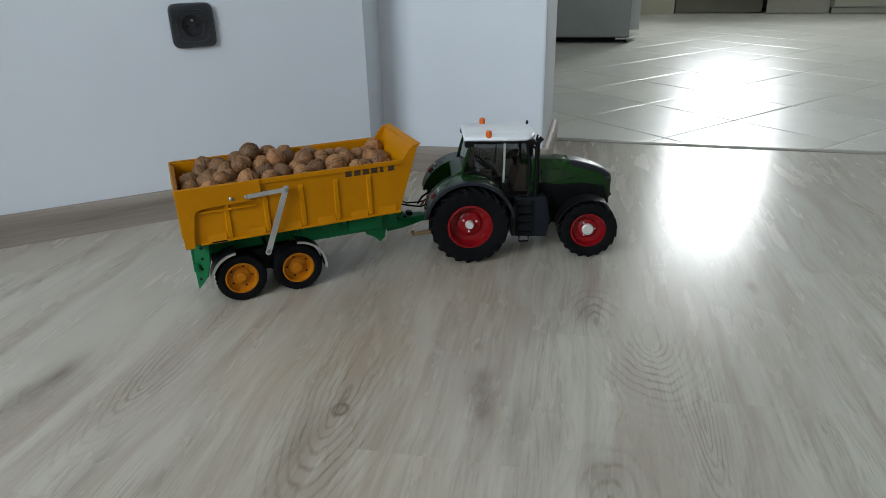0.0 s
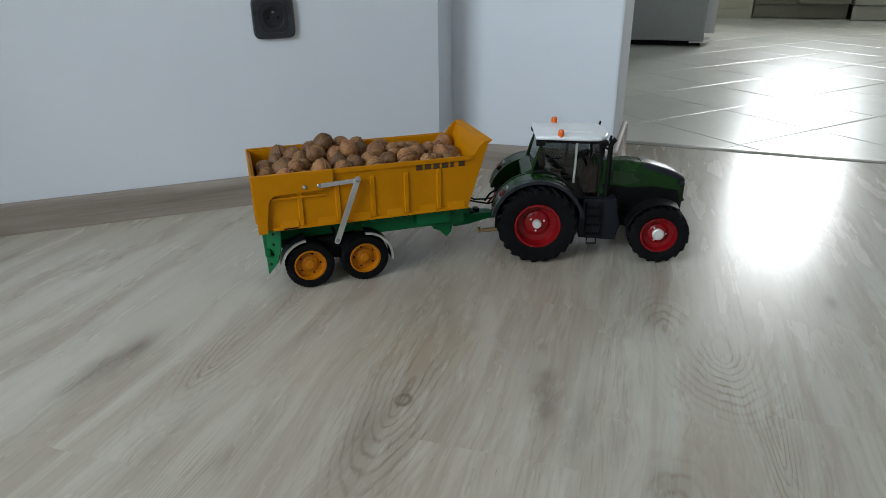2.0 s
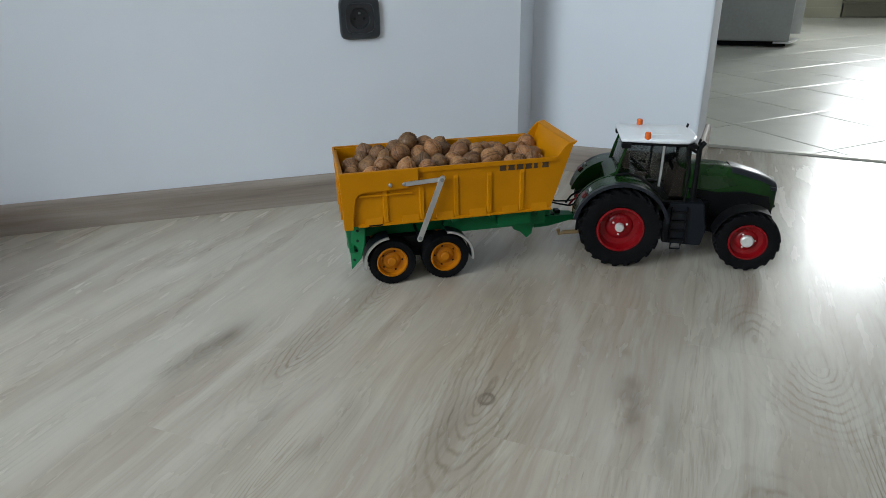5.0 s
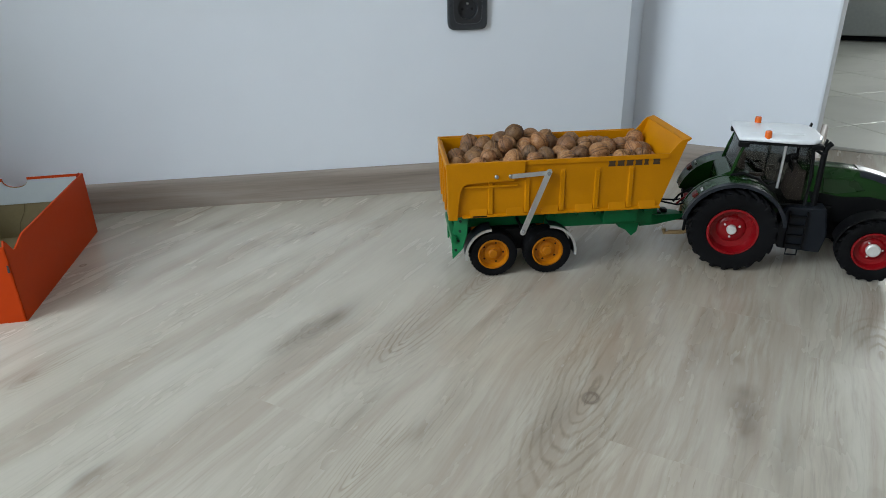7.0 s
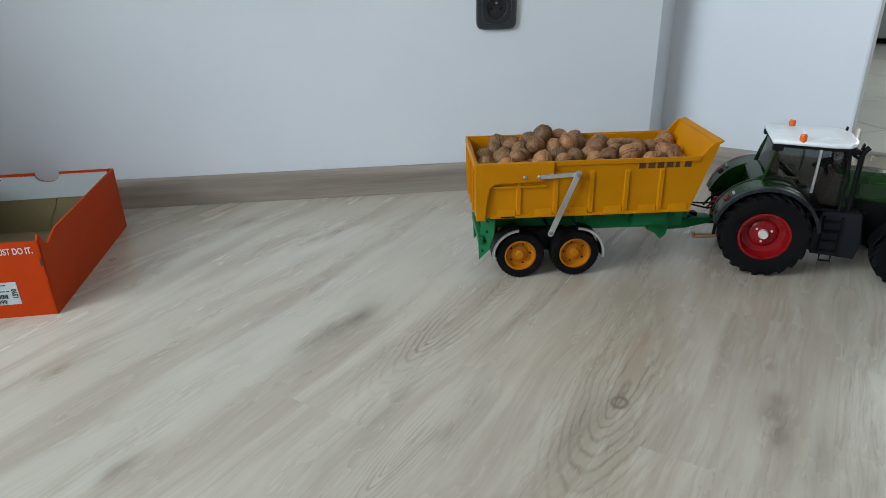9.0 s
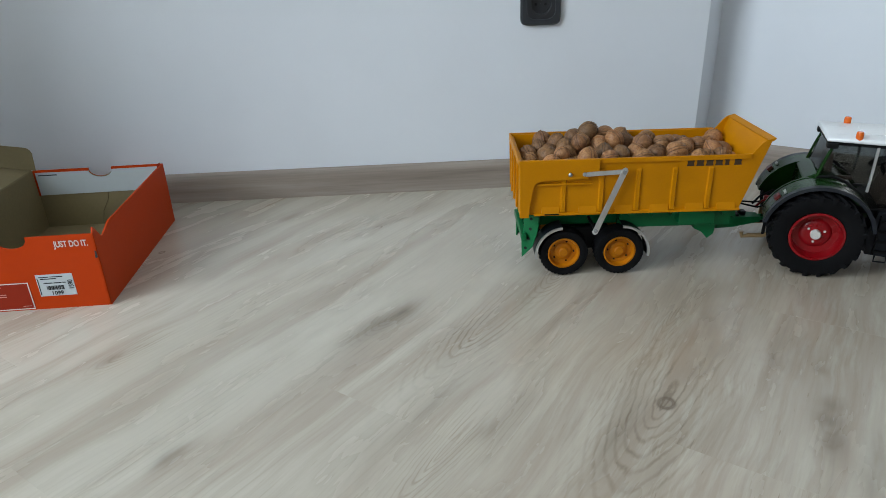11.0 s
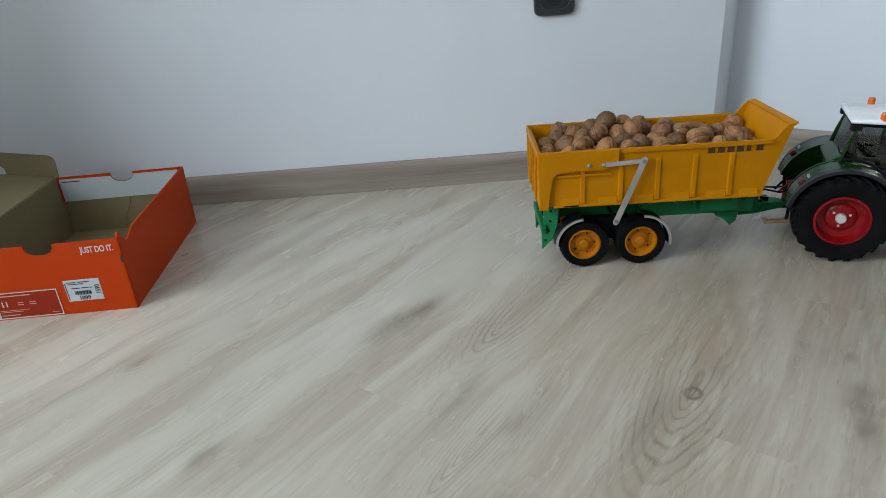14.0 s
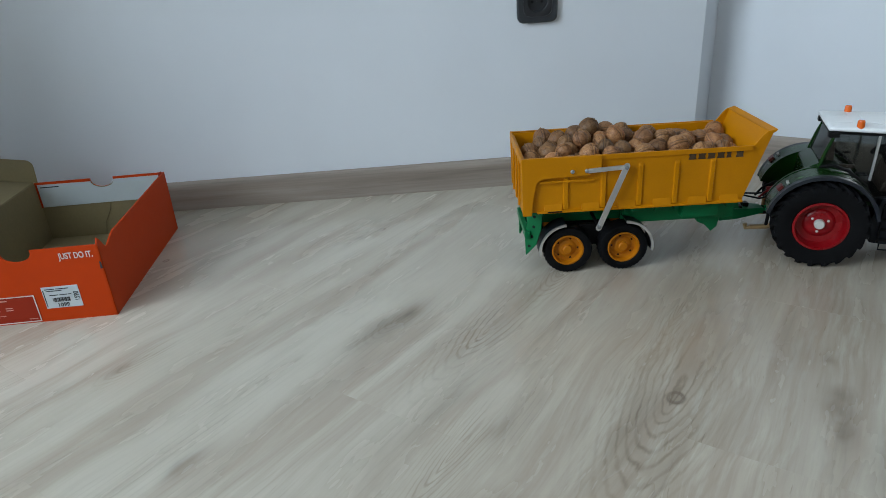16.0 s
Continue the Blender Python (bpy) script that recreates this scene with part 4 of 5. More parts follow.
def trailer():
    t = holder("toy_trailer", TRAILER_AT, "yellow toy tipping trailer on a green chassis, full of walnuts", "toy trailer")
    B, TOP, h = 0.100, 0.1895, 0.075
    for s in (-1, 1):
        yo, yi = s * h, s * (h - 0.003)
        y0, y1 = min(yo, yi), max(yo, yi)
        side = [(-0.066, B), (0.263, B), (0.2985, 0.2105), (0.291, 0.2115), (0.284, 0.2055), (0.2720, TOP), (-0.070, TOP)]
        pan = part("side_panel", slab_of(side, y0, y1, 0.0006), YELLOW, t)
        out = lambda d: (min(yo, yo + s * d), max(yo, yo + s * d))
        a, b = out(0.0030)
        part("top_rail", block(-0.071, 0.270, a, b, TOP - 0.0065, TOP + 0.0012, 0.0008), YELLOW, pan)
        # sloping ledge along the lower edge
        part("ledge", loft([[(x, yo, B - 0.0005), (x, yo + s * 0.0042, B - 0.0005), (x, yo + s * 0.0042, B + 0.0022), (x, yo, B + 0.0036)] for x in (-0.050, 0.2635)]), YELLOW, pan)
        for x in (-0.006, 0.051, 0.106, 0.160, 0.2135, 0.262):
            part("wedge", loft([[(x + a, yo, B + 0.0020), (x + a, yo + s * 0.0040, B + 0.0020), (x + a, yo, B + 0.0125)] for a in (-0.0325, -0.0055)]), YELLOW, pan)
        for x in (-0.006, 0.051, 0.106, 0.160, 0.2135):
            rib = loft([[(x - 0.0042, yo, z), (x - 0.0028, yo + s * d, z), (x + 0.0028, yo + s * d, z), (x + 0.0042, yo, z)] for z, d in ((B + 0.004, 0.0030), (TOP - 0.020, 0.0024), (TOP - 0.0165, 0.0002))])
            part("rib", rib, YELLOW, pan)
        # thick rear frame with a rounded inner corner
        pts = [(-0.072, B - 0.003), (-0.058, B - 0.003), (-0.056, B + 0.020), (-0.052, 0.145)]
        pts += [(-0.052 + 0.016 * (1 - math.cos(radians(q))), 0.145 + 0.0125 * math.sin(radians(q))) for q in range(15, 91, 15)]
        pts += [(0.030, 0.1595), (0.030, 0.1625), (0.046, 0.1640), (0.046, TOP + 0.0016), (-0.074, TOP + 0.0016)]
        a, b = out(0.0062)
        part("rear_frame", slab_of(pts, a, b, 0.0012), YELLOW, pan)
        a, b = out(0.0036)
        part("inner_step", block(-0.047, 0.036, a, b, 0.1490, 0.1525, 0.0008), YELLOW, pan)
        part("slot", block(-0.034, -0.012, *out(0.0045), B + 0.0002, B + 0.0024), BLACK, pan)
        for x in (0.002, 0.0235):
            part("screw", lathe([(0.0030, s * (h + 0.006)), (0.0030, s * (h + 0.0080)), (0.0018, s * (h + 0.0088))], 12), GUARD, pan).location = (x, 0, 0.1675)
        # silver tipping bracket
        lo, hi = sorted((s * (h + 0.0066), s * (h + 0.0088)))
        br = part("bracket", slab_of([(0.0255, 0.1640), (0.0800, 0.1668), (0.0840, 0.1680), (0.0840, 0.1740), (0.0260, 0.1712)], lo, hi, 0.0006), SILVER, t, "silver metal tipping bracket")
        d = Vector((0.0445 - 0.0815, 0.0735 - 0.1705)).normalized()
        n = Vector((-d.y, d.x)) * 0.0044
        p, q = Vector((0.0815, 0.1715)) - d * 0.003, Vector((0.0445, 0.0735)) + d * 0.003
        lo2, hi2 = sorted((s * (h + 0.0090), s * (h + 0.0112)))
        part("arm", slab_of([tuple(p + n), tuple(p + n * 0.4 - d * 0.003), tuple(p - n * 0.4 - d * 0.003), tuple(p - n), tuple(q - n), tuple(q - n * 0.4 + d * 0.003), tuple(q + n * 0.4 + d * 0.003), tuple(q + n)], lo2, hi2, 0.0005), SILVER, br)
        for x, z in ((0.0815, 0.1705), (0.0445, 0.0745)):
            part("pivot", lathe([(0.0030, s * (h + 0.0105)), (0.0030, s * (h + 0.0128)), (0.0014, s * (h + 0.0133))], 14), GUARD, br).location = (x, 0, z)
        part("arm_stay", rod((0.0445, s * (h + 0.009), 0.0745), (0.0445, s * 0.030, 0.0745), 0.0025), BLACK, br)
        # maker's name as plain dark blocks
        for k in range(6):
            x = 0.1760 + k * 0.0140
            w = 0.0115 if k != 4 else 0.0075
            y = sorted((s * (h + 0.0001), s * (h + 0.0007)))
            bm = slab_of([(x, 0.1735), (x + w, 0.1735), (x + w - 0.0012, 0.1783), (x + w, 0.1830), (x, 0.1830), (x + 0.0012, 0.1783)], *y)
            part("mark", bm, DECAL, pan, "dark painted mark")
    ih = h - 0.003
    part("tub_floor", block(-0.066, 0.262, -ih, ih, B, B + 0.003), YELLOW, t)
    tg = part("tailgate", block(-0.071, -0.0675, -ih, ih, B - 0.004, TOP - 0.002, 0.0006), YELLOW, t)
    part("rail", block(-0.0745, -0.0712, -h - 0.002, h + 0.002, TOP - 0.010, TOP + 0.0012, 0.0008), YELLOW, tg)
    for y in (-0.037, 0.0, 0.037):
        part("rib", block(-0.0742, -0.0711, y - 0.003, y + 0.003, B, TOP - 0.012, 0.0008), YELLOW, tg)
    # leaning headboard with a flared lip
    q = lambda f: (0.2632 + (0.2960 - 0.2632) * f, B + 0.1095 * f)
    hb = part("headboard", loft([[(q(f)[0] - 0.0035, y * ih, q(f)[1]) for y in (-1, 1)] + [(q(f)[0] - 0.0002, y * ih, q(f)[1]) for y in (1, -1)] for f in (0.0, 0.5, 1.0)]), YELLOW, t)
    part("lip", loft([[(x, y, z) for x, z in ((0.2925, 0.2085), (0.2990, 0.2085), (0.3035, 0.2120), (0.3025, 0.2140), (0.2915, 0.2110))] for y in (-h, h)]), YELLOW, hb)
    for y in (-0.055, -0.028, 0.0, 0.028, 0.055):
        part("rib", loft([[(q(f)[0] - 0.0003, y - 0.003, q(f)[1]), (q(f)[0] + 0.0030, y - 0.0022, q(f)[1]), (q(f)[0] + 0.0030, y + 0.0022, q(f)[1]), (q(f)[0] - 0.0003, y + 0.003, q(f)[1])] for f in (0.04, 0.92)]), YELLOW, hb)
    # chassis
    ch = part("chassis", block(-0.055, 0.262, -0.020, 0.020, 0.066, 0.0905, 0.0015), GREEN, t, "green moulded chassis")
    for s in (-1, 1):
        part("beam", block(0.092, 0.258, s * 0.034 - 0.010, s * 0.034 + 0.010, 0.060, 0.0985, 0.001), GREEN, ch)
        part("beam", block(-0.058, 0.092, s * 0.018 - 0.006, s * 0.018 + 0.006, 0.060, 0.0985, 0.001), GREEN, ch)
        part("outrigger", block(0.180, 0.236, s * 0.048 - 0.012, s * 0.048 + 0.012, 0.070, 0.0985, 0.001), GREEN, ch)
        for x in (0.10, 0.135, 0.165, 0.215, 0.245):
            part("gusset", slab_of([(x, 0.0985), (x + 0.014, 0.0985), (x + 0.010, 0.088), (x + 0.003, 0.084)], *sorted((s * 0.0412, s * 0.0600)), 0.0004), GREEN, ch)
        part("stand", slab_of([(0.214, 0.072), (0.250, 0.068), (0.246, 0.042), (0.237, 0.034), (0.226, 0.046), (0.214, 0.052)], *sorted((s * 0.026, s * 0.040)), 0.001), GREEN, ch)
        part("bogie_beam", block(-0.004, 0.092, s * 0.040 - 0.004, s * 0.040 + 0.004, 0.024, 0.062, 0.002), BLACK, ch)
        # leaning rear plate with holes
        turn = Matrix.Translation((-0.050, s * 0.052, 0)) @ pose(0, 0, 0, 0, 0, s * 32) @ Matrix.Translation((0.050, -s * 0.052, 0))
        pl = slab_of([(-0.060, 0.097), (-0.036, 0.097), (-0.039, 0.062), (-0.047, 0.034), (-0.0655, 0.011), (-0.0665, 0.040)], *sorted((s * 0.0500, s * 0.0535)), 0.0006)
        br = part("rear_plate", moved(pl, turn), GREEN, ch)
        for x, z in ((-0.0500, 0.084), (-0.0510, 0.066), (-0.0540, 0.048), (-0.0590, 0.030)):
            hole = lathe([(0.0026, s * 0.0532), (0.0026, s * 0.0538), (0.0003, s * 0.0538)], 12)
            part("hole", moved(hole, turn @ Matrix.Translation((x, 0, z))), BLACK, br)
        part("plate_arm", block(-0.056, -0.044, *sorted((s * 0.018, s * 0.050)), 0.070, 0.084, 0.001), GREEN, br)
    part("bumper", block(-0.066, -0.058, -0.055, 0.055, 0.046, 0.058, 0.001), GREEN, ch)
    part("turntable", block(0.236, 0.268, -0.045, 0.045, 0.060, 0.0985, 0.0015), GREEN, ch)
    part("front_stop", slab_of([(0.262, 0.070), (0.286, 0.064), (0.282, 0.084), (0.274, 0.104), (0.262, 0.108)], -0.024, 0.024, 0.001), GREEN, ch)
    draw = loft([[(x, y, z) for y, z in ((-w, a), (w, a), (w, b), (-w, b))] for x, w, a, b in ((0.255, 0.026, 0.045, 0.068), (0.285, 0.021, 0.044, 0.062), (0.320, 0.012, 0.046, 0.058), (0.334, 0.010, 0.048, 0.057))])
    dr = part("drawbar", bevelled(draw, 0.001), GREEN, ch)
    part("eye", moved(lathe([(0.007, -0.003), (0.009, 0.0), (0.007, 0.003), (0.0045, 0.003), (0.0045, -0.003)], 20), pose(0.338, 0, 0.0525, 90)), GREEN, dr)
    for y, k in ((-0.008, 0.0), (0.006, 0.004)):
        part("hose", tube([(0.262, y, 0.082), (0.282, y * 1.4, 0.088 + k), (0.304, y, 0.080), (0.326, y, 0.074 + k), (0.350, y * 0.8, 0.080)], 0.0016), BLACK, dr)
    for x, w, z in ((0.292, 0.014, 0.064), (0.306, 0.006, 0.066)):
        part("fitting", block(x - 0.005, x + 0.004, -w, w, 0.056, z, 0.001), BLACK, dr)
    # running gear
    for x in (0.0015, 0.0885):
        part("axle", rod((x, -0.060, 0.0385), (x, 0.060, 0.0385), 0.005), BLACK, t)
        for s in (-1, 1):
            wheel(t, x, s * 0.0545, 0.0385, 0.0385, 0.0245, 0.029, s, RIM_YELLOW_SHADED, 36, 0.0016, 0.0022, 0.0072, 5, 0, 20 + 40 * x / 0.0885)
    for s in (-1, 1):
        lo, hi = sorted((s * 0.037, s * 0.071))
        edge = sorted((s * 0.0690, s * 0.0722))
        for x, a0, a1 in ((0.0015, 95, 188), (0.0885, -8, 88)):
            at = Matrix.Translation((x, 0, 0.0385))
            guard = part("mudguard", moved(arc_plate(0.0428, 0.0442, a0, a1, lo, hi), at), DARK_SLATE, t, "dark grey mudguard", 30)
            part("edge", moved(arc_plate(0.0420, 0.0456, a0, a1, *edge), at), SILVER, guard, "bright silver edge", 30)
    for ob in list(t.children):
        if ob.name.split(".")[0] in ("side_panel", "bracket", "tub_floor", "tailgate", "headboard", "chassis"):
            settle(ob)
    return t


trailer()


# ---------------- walnuts ----------------
def walnut_mesh(seed, fine=4):
    bm = bmesh.new()
    bmesh.ops.create_icosphere(bm, subdivisions=fine, radius=1.0)
    off = Vector((seed * 7.3, seed * 3.1, 1.7))
    for v in bm.verts:
        p = v.co.normalized()
        seam = math.exp(-(p.y / 0.085) ** 2)
        groove = math.exp(-((abs(p.y) - 0.14) / 0.06) ** 2)
        wr = noise.fractal(Vector((p.x * 2.2, p.y * 2.6, p.z * 4.2)) + off, 0.7, 2.2, 4)
        vein = abs(noise.noise(Vector((p.x * 1.6, p.y * 3.4, p.z * 3.2)) * 1.7 + off))
        r = 1.0 + 0.10 * seam - 0.085 * groove + 0.035 * wr - 0.050 * max(0.0, 0.12 - vein) / 0.12 + 0.06 * max(0.0, p.x) ** 6
        v.co = Vector((p.x * 1.10, p.y * 0.98, p.z * 0.97)) * r * 0.0163
    me = bpy.data.meshes.new("walnut")
    bm.to_mesh(me)
    bm.free()
    me.shade_smooth()
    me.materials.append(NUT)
    return me


def heap(count, x0, x1, half, z0):
    """Loose balls settled into a box by pushing them apart under a slight pull downwards."""
    rng = np.random.default_rng(11)
    R = np.where(rng.random(count) < 0.16, rng.uniform(0.0148, 0.0165, count), rng.uniform(0.0118, 0.0145, count))
    P = np.stack([rng.uniform(x0, x1, count), rng.uniform(-half, half, count), z0 + 0.02 + rng.uniform(0, 0.12, count)], 1)
    for step in range(230):
        P[:, 2] -= 0.0012 if step < 180 else 0.0003
        P[:, 0] += (0.085 - P[:, 0]) * 0.0010 * (P[:, 2] > z0 + 0.080)
        P[:, 1] -= P[:, 1] * 0.004 * (P[:, 2] > z0 + 0.080)
        for _ in range(2):
            a, b = np.nonzero(np.triu(np.abs(P[:, None, 0] - P[None, :, 0]) < 0.034, 1))
            d = P[a] - P[b]
            L = np.sqrt((d * d).sum(1)) + 1e-9
            push = d / L[:, None] * (np.clip((R[a] + R[b]) * 0.97 - L, 0, None) * 0.28)[:, None]
            np.add.at(P, a, push)
            np.add.at(P, b, -push)
            P[:, 0] = np.clip(P[:, 0], x0 + R, x1 - R + np.clip(P[:, 2] - z0, 0, 1) * 0.28)
            P[:, 1] = np.clip(P[:, 1], -half + R, half - R)
            P[:, 2] = np.maximum(P[:, 2], z0 + R)
    return P, R


def walnuts():
    shapes = [walnut_mesh(k) for k in range(7)]
    rough = walnut_mesh(3, 2)
    P, R = heap(NUTS, -0.063, 0.257, 0.0715, 0.1035)
    rng = random.Random(5)
    base = TRAILER_AT @ pose(0, 0, 0.0076)
    top = set(np.argsort(-P[:, 2])[:210].tolist())
    below = bmesh.new()
    for k in range(len(R)):
        m = Matrix.Translation(P[k]) @ pose(0, 0, 0, rng.uniform(0, 360), rng.uniform(0, 360), rng.uniform(0, 360)) @ Matrix.Diagonal((R[k] / 0.0163,) * 3 + (1,))
        if k not in top:
            at = len(below.verts)
            below.from_mesh(rough)
            below.verts.ensure_lookup_table()
            bmesh.ops.transform(below, matrix=m, verts=below.verts[at:])
            continue
        if P[k][0] < 0.035 and P[k][2] > 0.164 + 0.34 * (P[k][0] + 0.063):
            continue
        ob = new("walnut", shapes[k % 7])
        ob.matrix_world = base @ m
        tagged(ob, "brown wrinkled whole walnut heaped in the trailer", "walnut", "walnuts in the trailer")
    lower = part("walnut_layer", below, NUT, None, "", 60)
    lower.matrix_world = base
    tagged(lower, "lower layer of brown walnuts filling the trailer", "walnuts", kind="stuff")


NUTS = 262
walnuts()


# ---------------- tractor ----------------
def tractor():
    t = holder("toy_tractor", pose(0.4078, -0.4038, 0, 0, 0, -23.0), "dark green toy tractor with white cab roof and red rims", "toy tractor")
    for s in (-1, 1):
        wheel(t, 0.0, s * 0.0755, 0.0668, 0.0668, 0.0375, 0.044, s, RED, 21, 0.0050, 0.0052, 0.0075, 3, 0, 12, 0.20)
        wheel(t, 0.2035, s * 0.0735, 0.0500, 0.0500, 0.0295, 0.038, s, RED, 19, 0.0042, 0.0045, 0.0100, 3, -5, 33)
    # chassis and axles
    part("chassis", bevelled(block(-0.045, 0.225, -0.024, 0.024, 0.040, 0.082), 0.004), BLACK, t)
    part("rear_axle", rod((0, -0.070, 0.0668), (0, 0.070, 0.0668), 0.017, 20), BLACK, t)
    part("front_axle", block(0.193, 0.214, -0.062, 0.062, 0.040, 0.058, 0.004), BLACK, t)

    # bonnet: rounded cross-sections along x
    def hood_ring(x, w, top, bot, f=1.0, lift=0.0):
        ring = []
        for k in range(25):
            a = math.pi * (0.5 - f / 2) + math.pi * f * k / 24
            c, q = math.cos(a), math.sin(a)
            e = 0.42
            ring.append((x, (w + lift) * math.copysign(abs(c) ** e, c), bot + (top + lift - bot) * abs(q) ** (0.62)))
        return ring

    def hood_at(x):
        xs = (0.098, 0.129, 0.162, 0.195, 0.226, 0.2445, 0.2545)
        return [float(np.interp(x, xs, c)) for c in ((0.0285, 0.0295, 0.0300, 0.0300, 0.0290, 0.0260, 0.0210), (0.1590, 0.1585, 0.1570, 0.1515, 0.1425, 0.1340, 0.1260), (0.080, 0.078, 0.076, 0.078, 0.080, 0.082, 0.084))]

    xs = [0.098 + (0.2545 - 0.098) * k / 22 for k in range(23)]
    part("bonnet", loft([hood_ring(x, *hood_at(x)) for x in xs]), TRACTOR_GREEN, t, "glossy dark green bonnet", 50)
    cap = [0.180 + (0.2560 - 0.180) * k / 12 for k in range(13)]
    part("bonnet_cap", loft([hood_ring(x, *hood_at(min(x, 0.2545)), f=0.50 - 0.12 * (1 - (x - 0.180) / 0.076), lift=0.0009) for x in cap], closed=False, caps=False), SLATE, t, "slate grey bonnet top", 60)
    nose = part("grille", bevelled(loft([[(x, y, z) for y, z in ((-w, a), (w, a), (w, b), (-w, b))] for x, w, a, b in ((0.2535, 0.0215, 0.083, 0.1235), (0.2570, 0.0170, 0.088, 0.1200))]), 0.001), BLACK, t, "black nose grille")
    for s in (-1, 1):
        part("headlight", slab_of([(0.2425, 0.1235), (0.2540, 0.1215), (0.2550, 0.1160), (0.2465, 0.1165)], *sorted((s * 0.0205, s * 0.0256)), 0.0008), SLATE, nose)
        part("side_vent", slab_of([(0.130, 0.142), (0.176, 0.1405), (0.190, 0.126), (0.152, 0.118), (0.132, 0.121)], *sorted((s * 0.0290, s * 0.0303)), 0.0006), GRILLE, t, "dull green side grille")
        part("light_strip", slab_of([(0.150, 0.1445), (0.170, 0.1440), (0.172, 0.1405), (0.153, 0.1412)], *sorted((s * 0.0280, s * 0.0312)), 0.0006), TRACTOR_GREEN, t)
        part("lower_bonnet", slab_of([(0.112, 0.120), (0.160, 0.114), (0.200, 0.116), (0.243, 0.108), (0.248, 0.088), (0.234, 0.074), (0.130, 0.070)], *sorted((s * 0.0240, s * 0.0316)), 0.002), BLACK, t)
    part("front_weight", block(0.238, 0.256, -0.017, 0.017, 0.070, 0.086, 0.003), BLACK, t)
    part("front_hook", tube([(0.250, 0, 0.084), (0.260, 0, 0.086), (0.263, 0, 0.080)], 0.0028), BLACK, t)
    part("belly", bevelled(block(0.040, 0.150, -0.036, 0.036, 0.040, 0.100), 0.004), BLACK, t)

    # rear fenders: green shell with a dark outer band
    for s in (-1, 1):
        c = Matrix.Translation((0.0, 0, 0.0668))
        part("fender", moved(arc_plate(0.0735, 0.0780, 18, 165, *sorted((s * 0.046, s * 0.0830))), c), TRACTOR_GREEN, t, "green rear fender", 30)
        part("fender_band", moved(arc_plate(0.0725, 0.0779, 10, 168, *sorted((s * 0.0832, s * 0.0935))), c), SLATE, t, "slate grey fender edge", 30)
        pts = [(0.079 * math.cos(radians(a)), 0.0668 + 0.079 * math.sin(radians(a))) for a in range(20, 161, 10)] + [(-0.055, 0.076), (0.060, 0.076)]
        part("fender_wall", slab_of(pts, *sorted((s * 0.0425, s * 0.0462))), TRACTOR_GREEN, t, "", 30)
        lamp = part("tail_lamp", moved(block(-0.008, 0.002, -0.0075, 0.0075, -0.002, 0.0030, 0.0015), Matrix.Translation((0.079 * math.cos(radians(137)), s * 0.074, 0.0668 + 0.079 * math.sin(radians(137)))) @ pose(0, 0, 0, 0, -47, 0)), LAMP_RED, t, "red and white tail lamp")
        part("lens", moved(block(-0.002, 0.002, -0.0070, 0.0070, 0.0010, 0.0032, 0.0006), Matrix.Translation((0.077 * math.cos(radians(130)), s * 0.074, 0.0668 + 0.077 * math.sin(radians(130)))) @ pose(0, 0, 0, 0, -40, 0)), LAMP_CLEAR, lamp)
        # front mudguards
        m = Matrix.Translation((0.2035, s * 0.0735, 0.050)) @ pose(0, 0, 0, 0, 0, -5)
        part("front_mudguard", moved(arc_plate(0.0525, 0.0548, 58, 170, -0.0165, 0.0160), m), BLACK, t, "black front mudguard", 30)
        part("guard_stay", rod((0.2035, s * 0.045, 0.050), (0.2035, s * 0.060, 0.106), 0.003), BLACK, t)

    # cab
    half, zt = 0.0525, 0.1985
    part("cab_floor", block(-0.010, 0.108, -half + 0.004, half - 0.004, 0.094, 0.104, 0.002), BLACK, t)
    part("cab_rear_body", slab_of([(-0.030, 0.088), (0.050, 0.088), (0.050, 0.118), (0.020, 0.146), (-0.008, 0.150), (-0.026, 0.140)], -0.043, 0.043, 0.002), TRACTOR_GREEN, t)
    for s in (-1, 1):
        y = s * half
        yt = s * (half - 0.004)
        part("rear_post", tube([(-0.010, y, 0.146), (-0.003, (y + yt) / 2, 0.172), (0.006, yt, zt)], 0.0024), TRACTOR_GREEN, t)
        part("front_post", tube([(0.104, y, 0.104), (0.106, (y + yt) / 2, 0.150), (0.101, yt, zt)], 0.0030), BLACK, t)
        part("sill", tube([(-0.010, y, 0.147), (0.010, y, 0.150), (0.030, y, 0.143), (0.056, y, 0.122), (0.068, y, 0.103), (0.104, y, 0.102)], 0.0026), BLACK, t)
        g = part("side_window", slab_of([(-0.008, 0.148), (0.010, 0.150), (0.030, 0.143), (0.056, 0.122), (0.068, 0.105), (0.103, 0.105), (0.100, zt), (0.007, zt)], *sorted((s * (half - 0.0014), s * (half - 0.0026)))), GLASS, t, "smoked clear side window")
        g.visible_shadow = False
        # silver rod added in place of the bright upright highlight on the glass
        part("grab_rail", tube([(0.0600, s * (half + 0.0020), 0.130), (0.0615, s * (half + 0.0004), 0.160), (0.0625, s * (half - 0.0016), 0.1965)], 0.0021, 8), SILVER, t, "silver rod standing in for a highlight on the side window")
        part("door_handle", block(0.040, 0.052, *sorted((s * half, s * (half + 0.003))), 0.139, 0.142, 0.0006), BLACK, t)
        for x0, x1 in ((-0.0045, 0.011), (0.098, 0.114)):
            part("work_lamp", block(x0, x1, *sorted((s * (half - 0.010), s * (half + 0.002))), 0.192, 0.200, 0.002), BLACK, t)
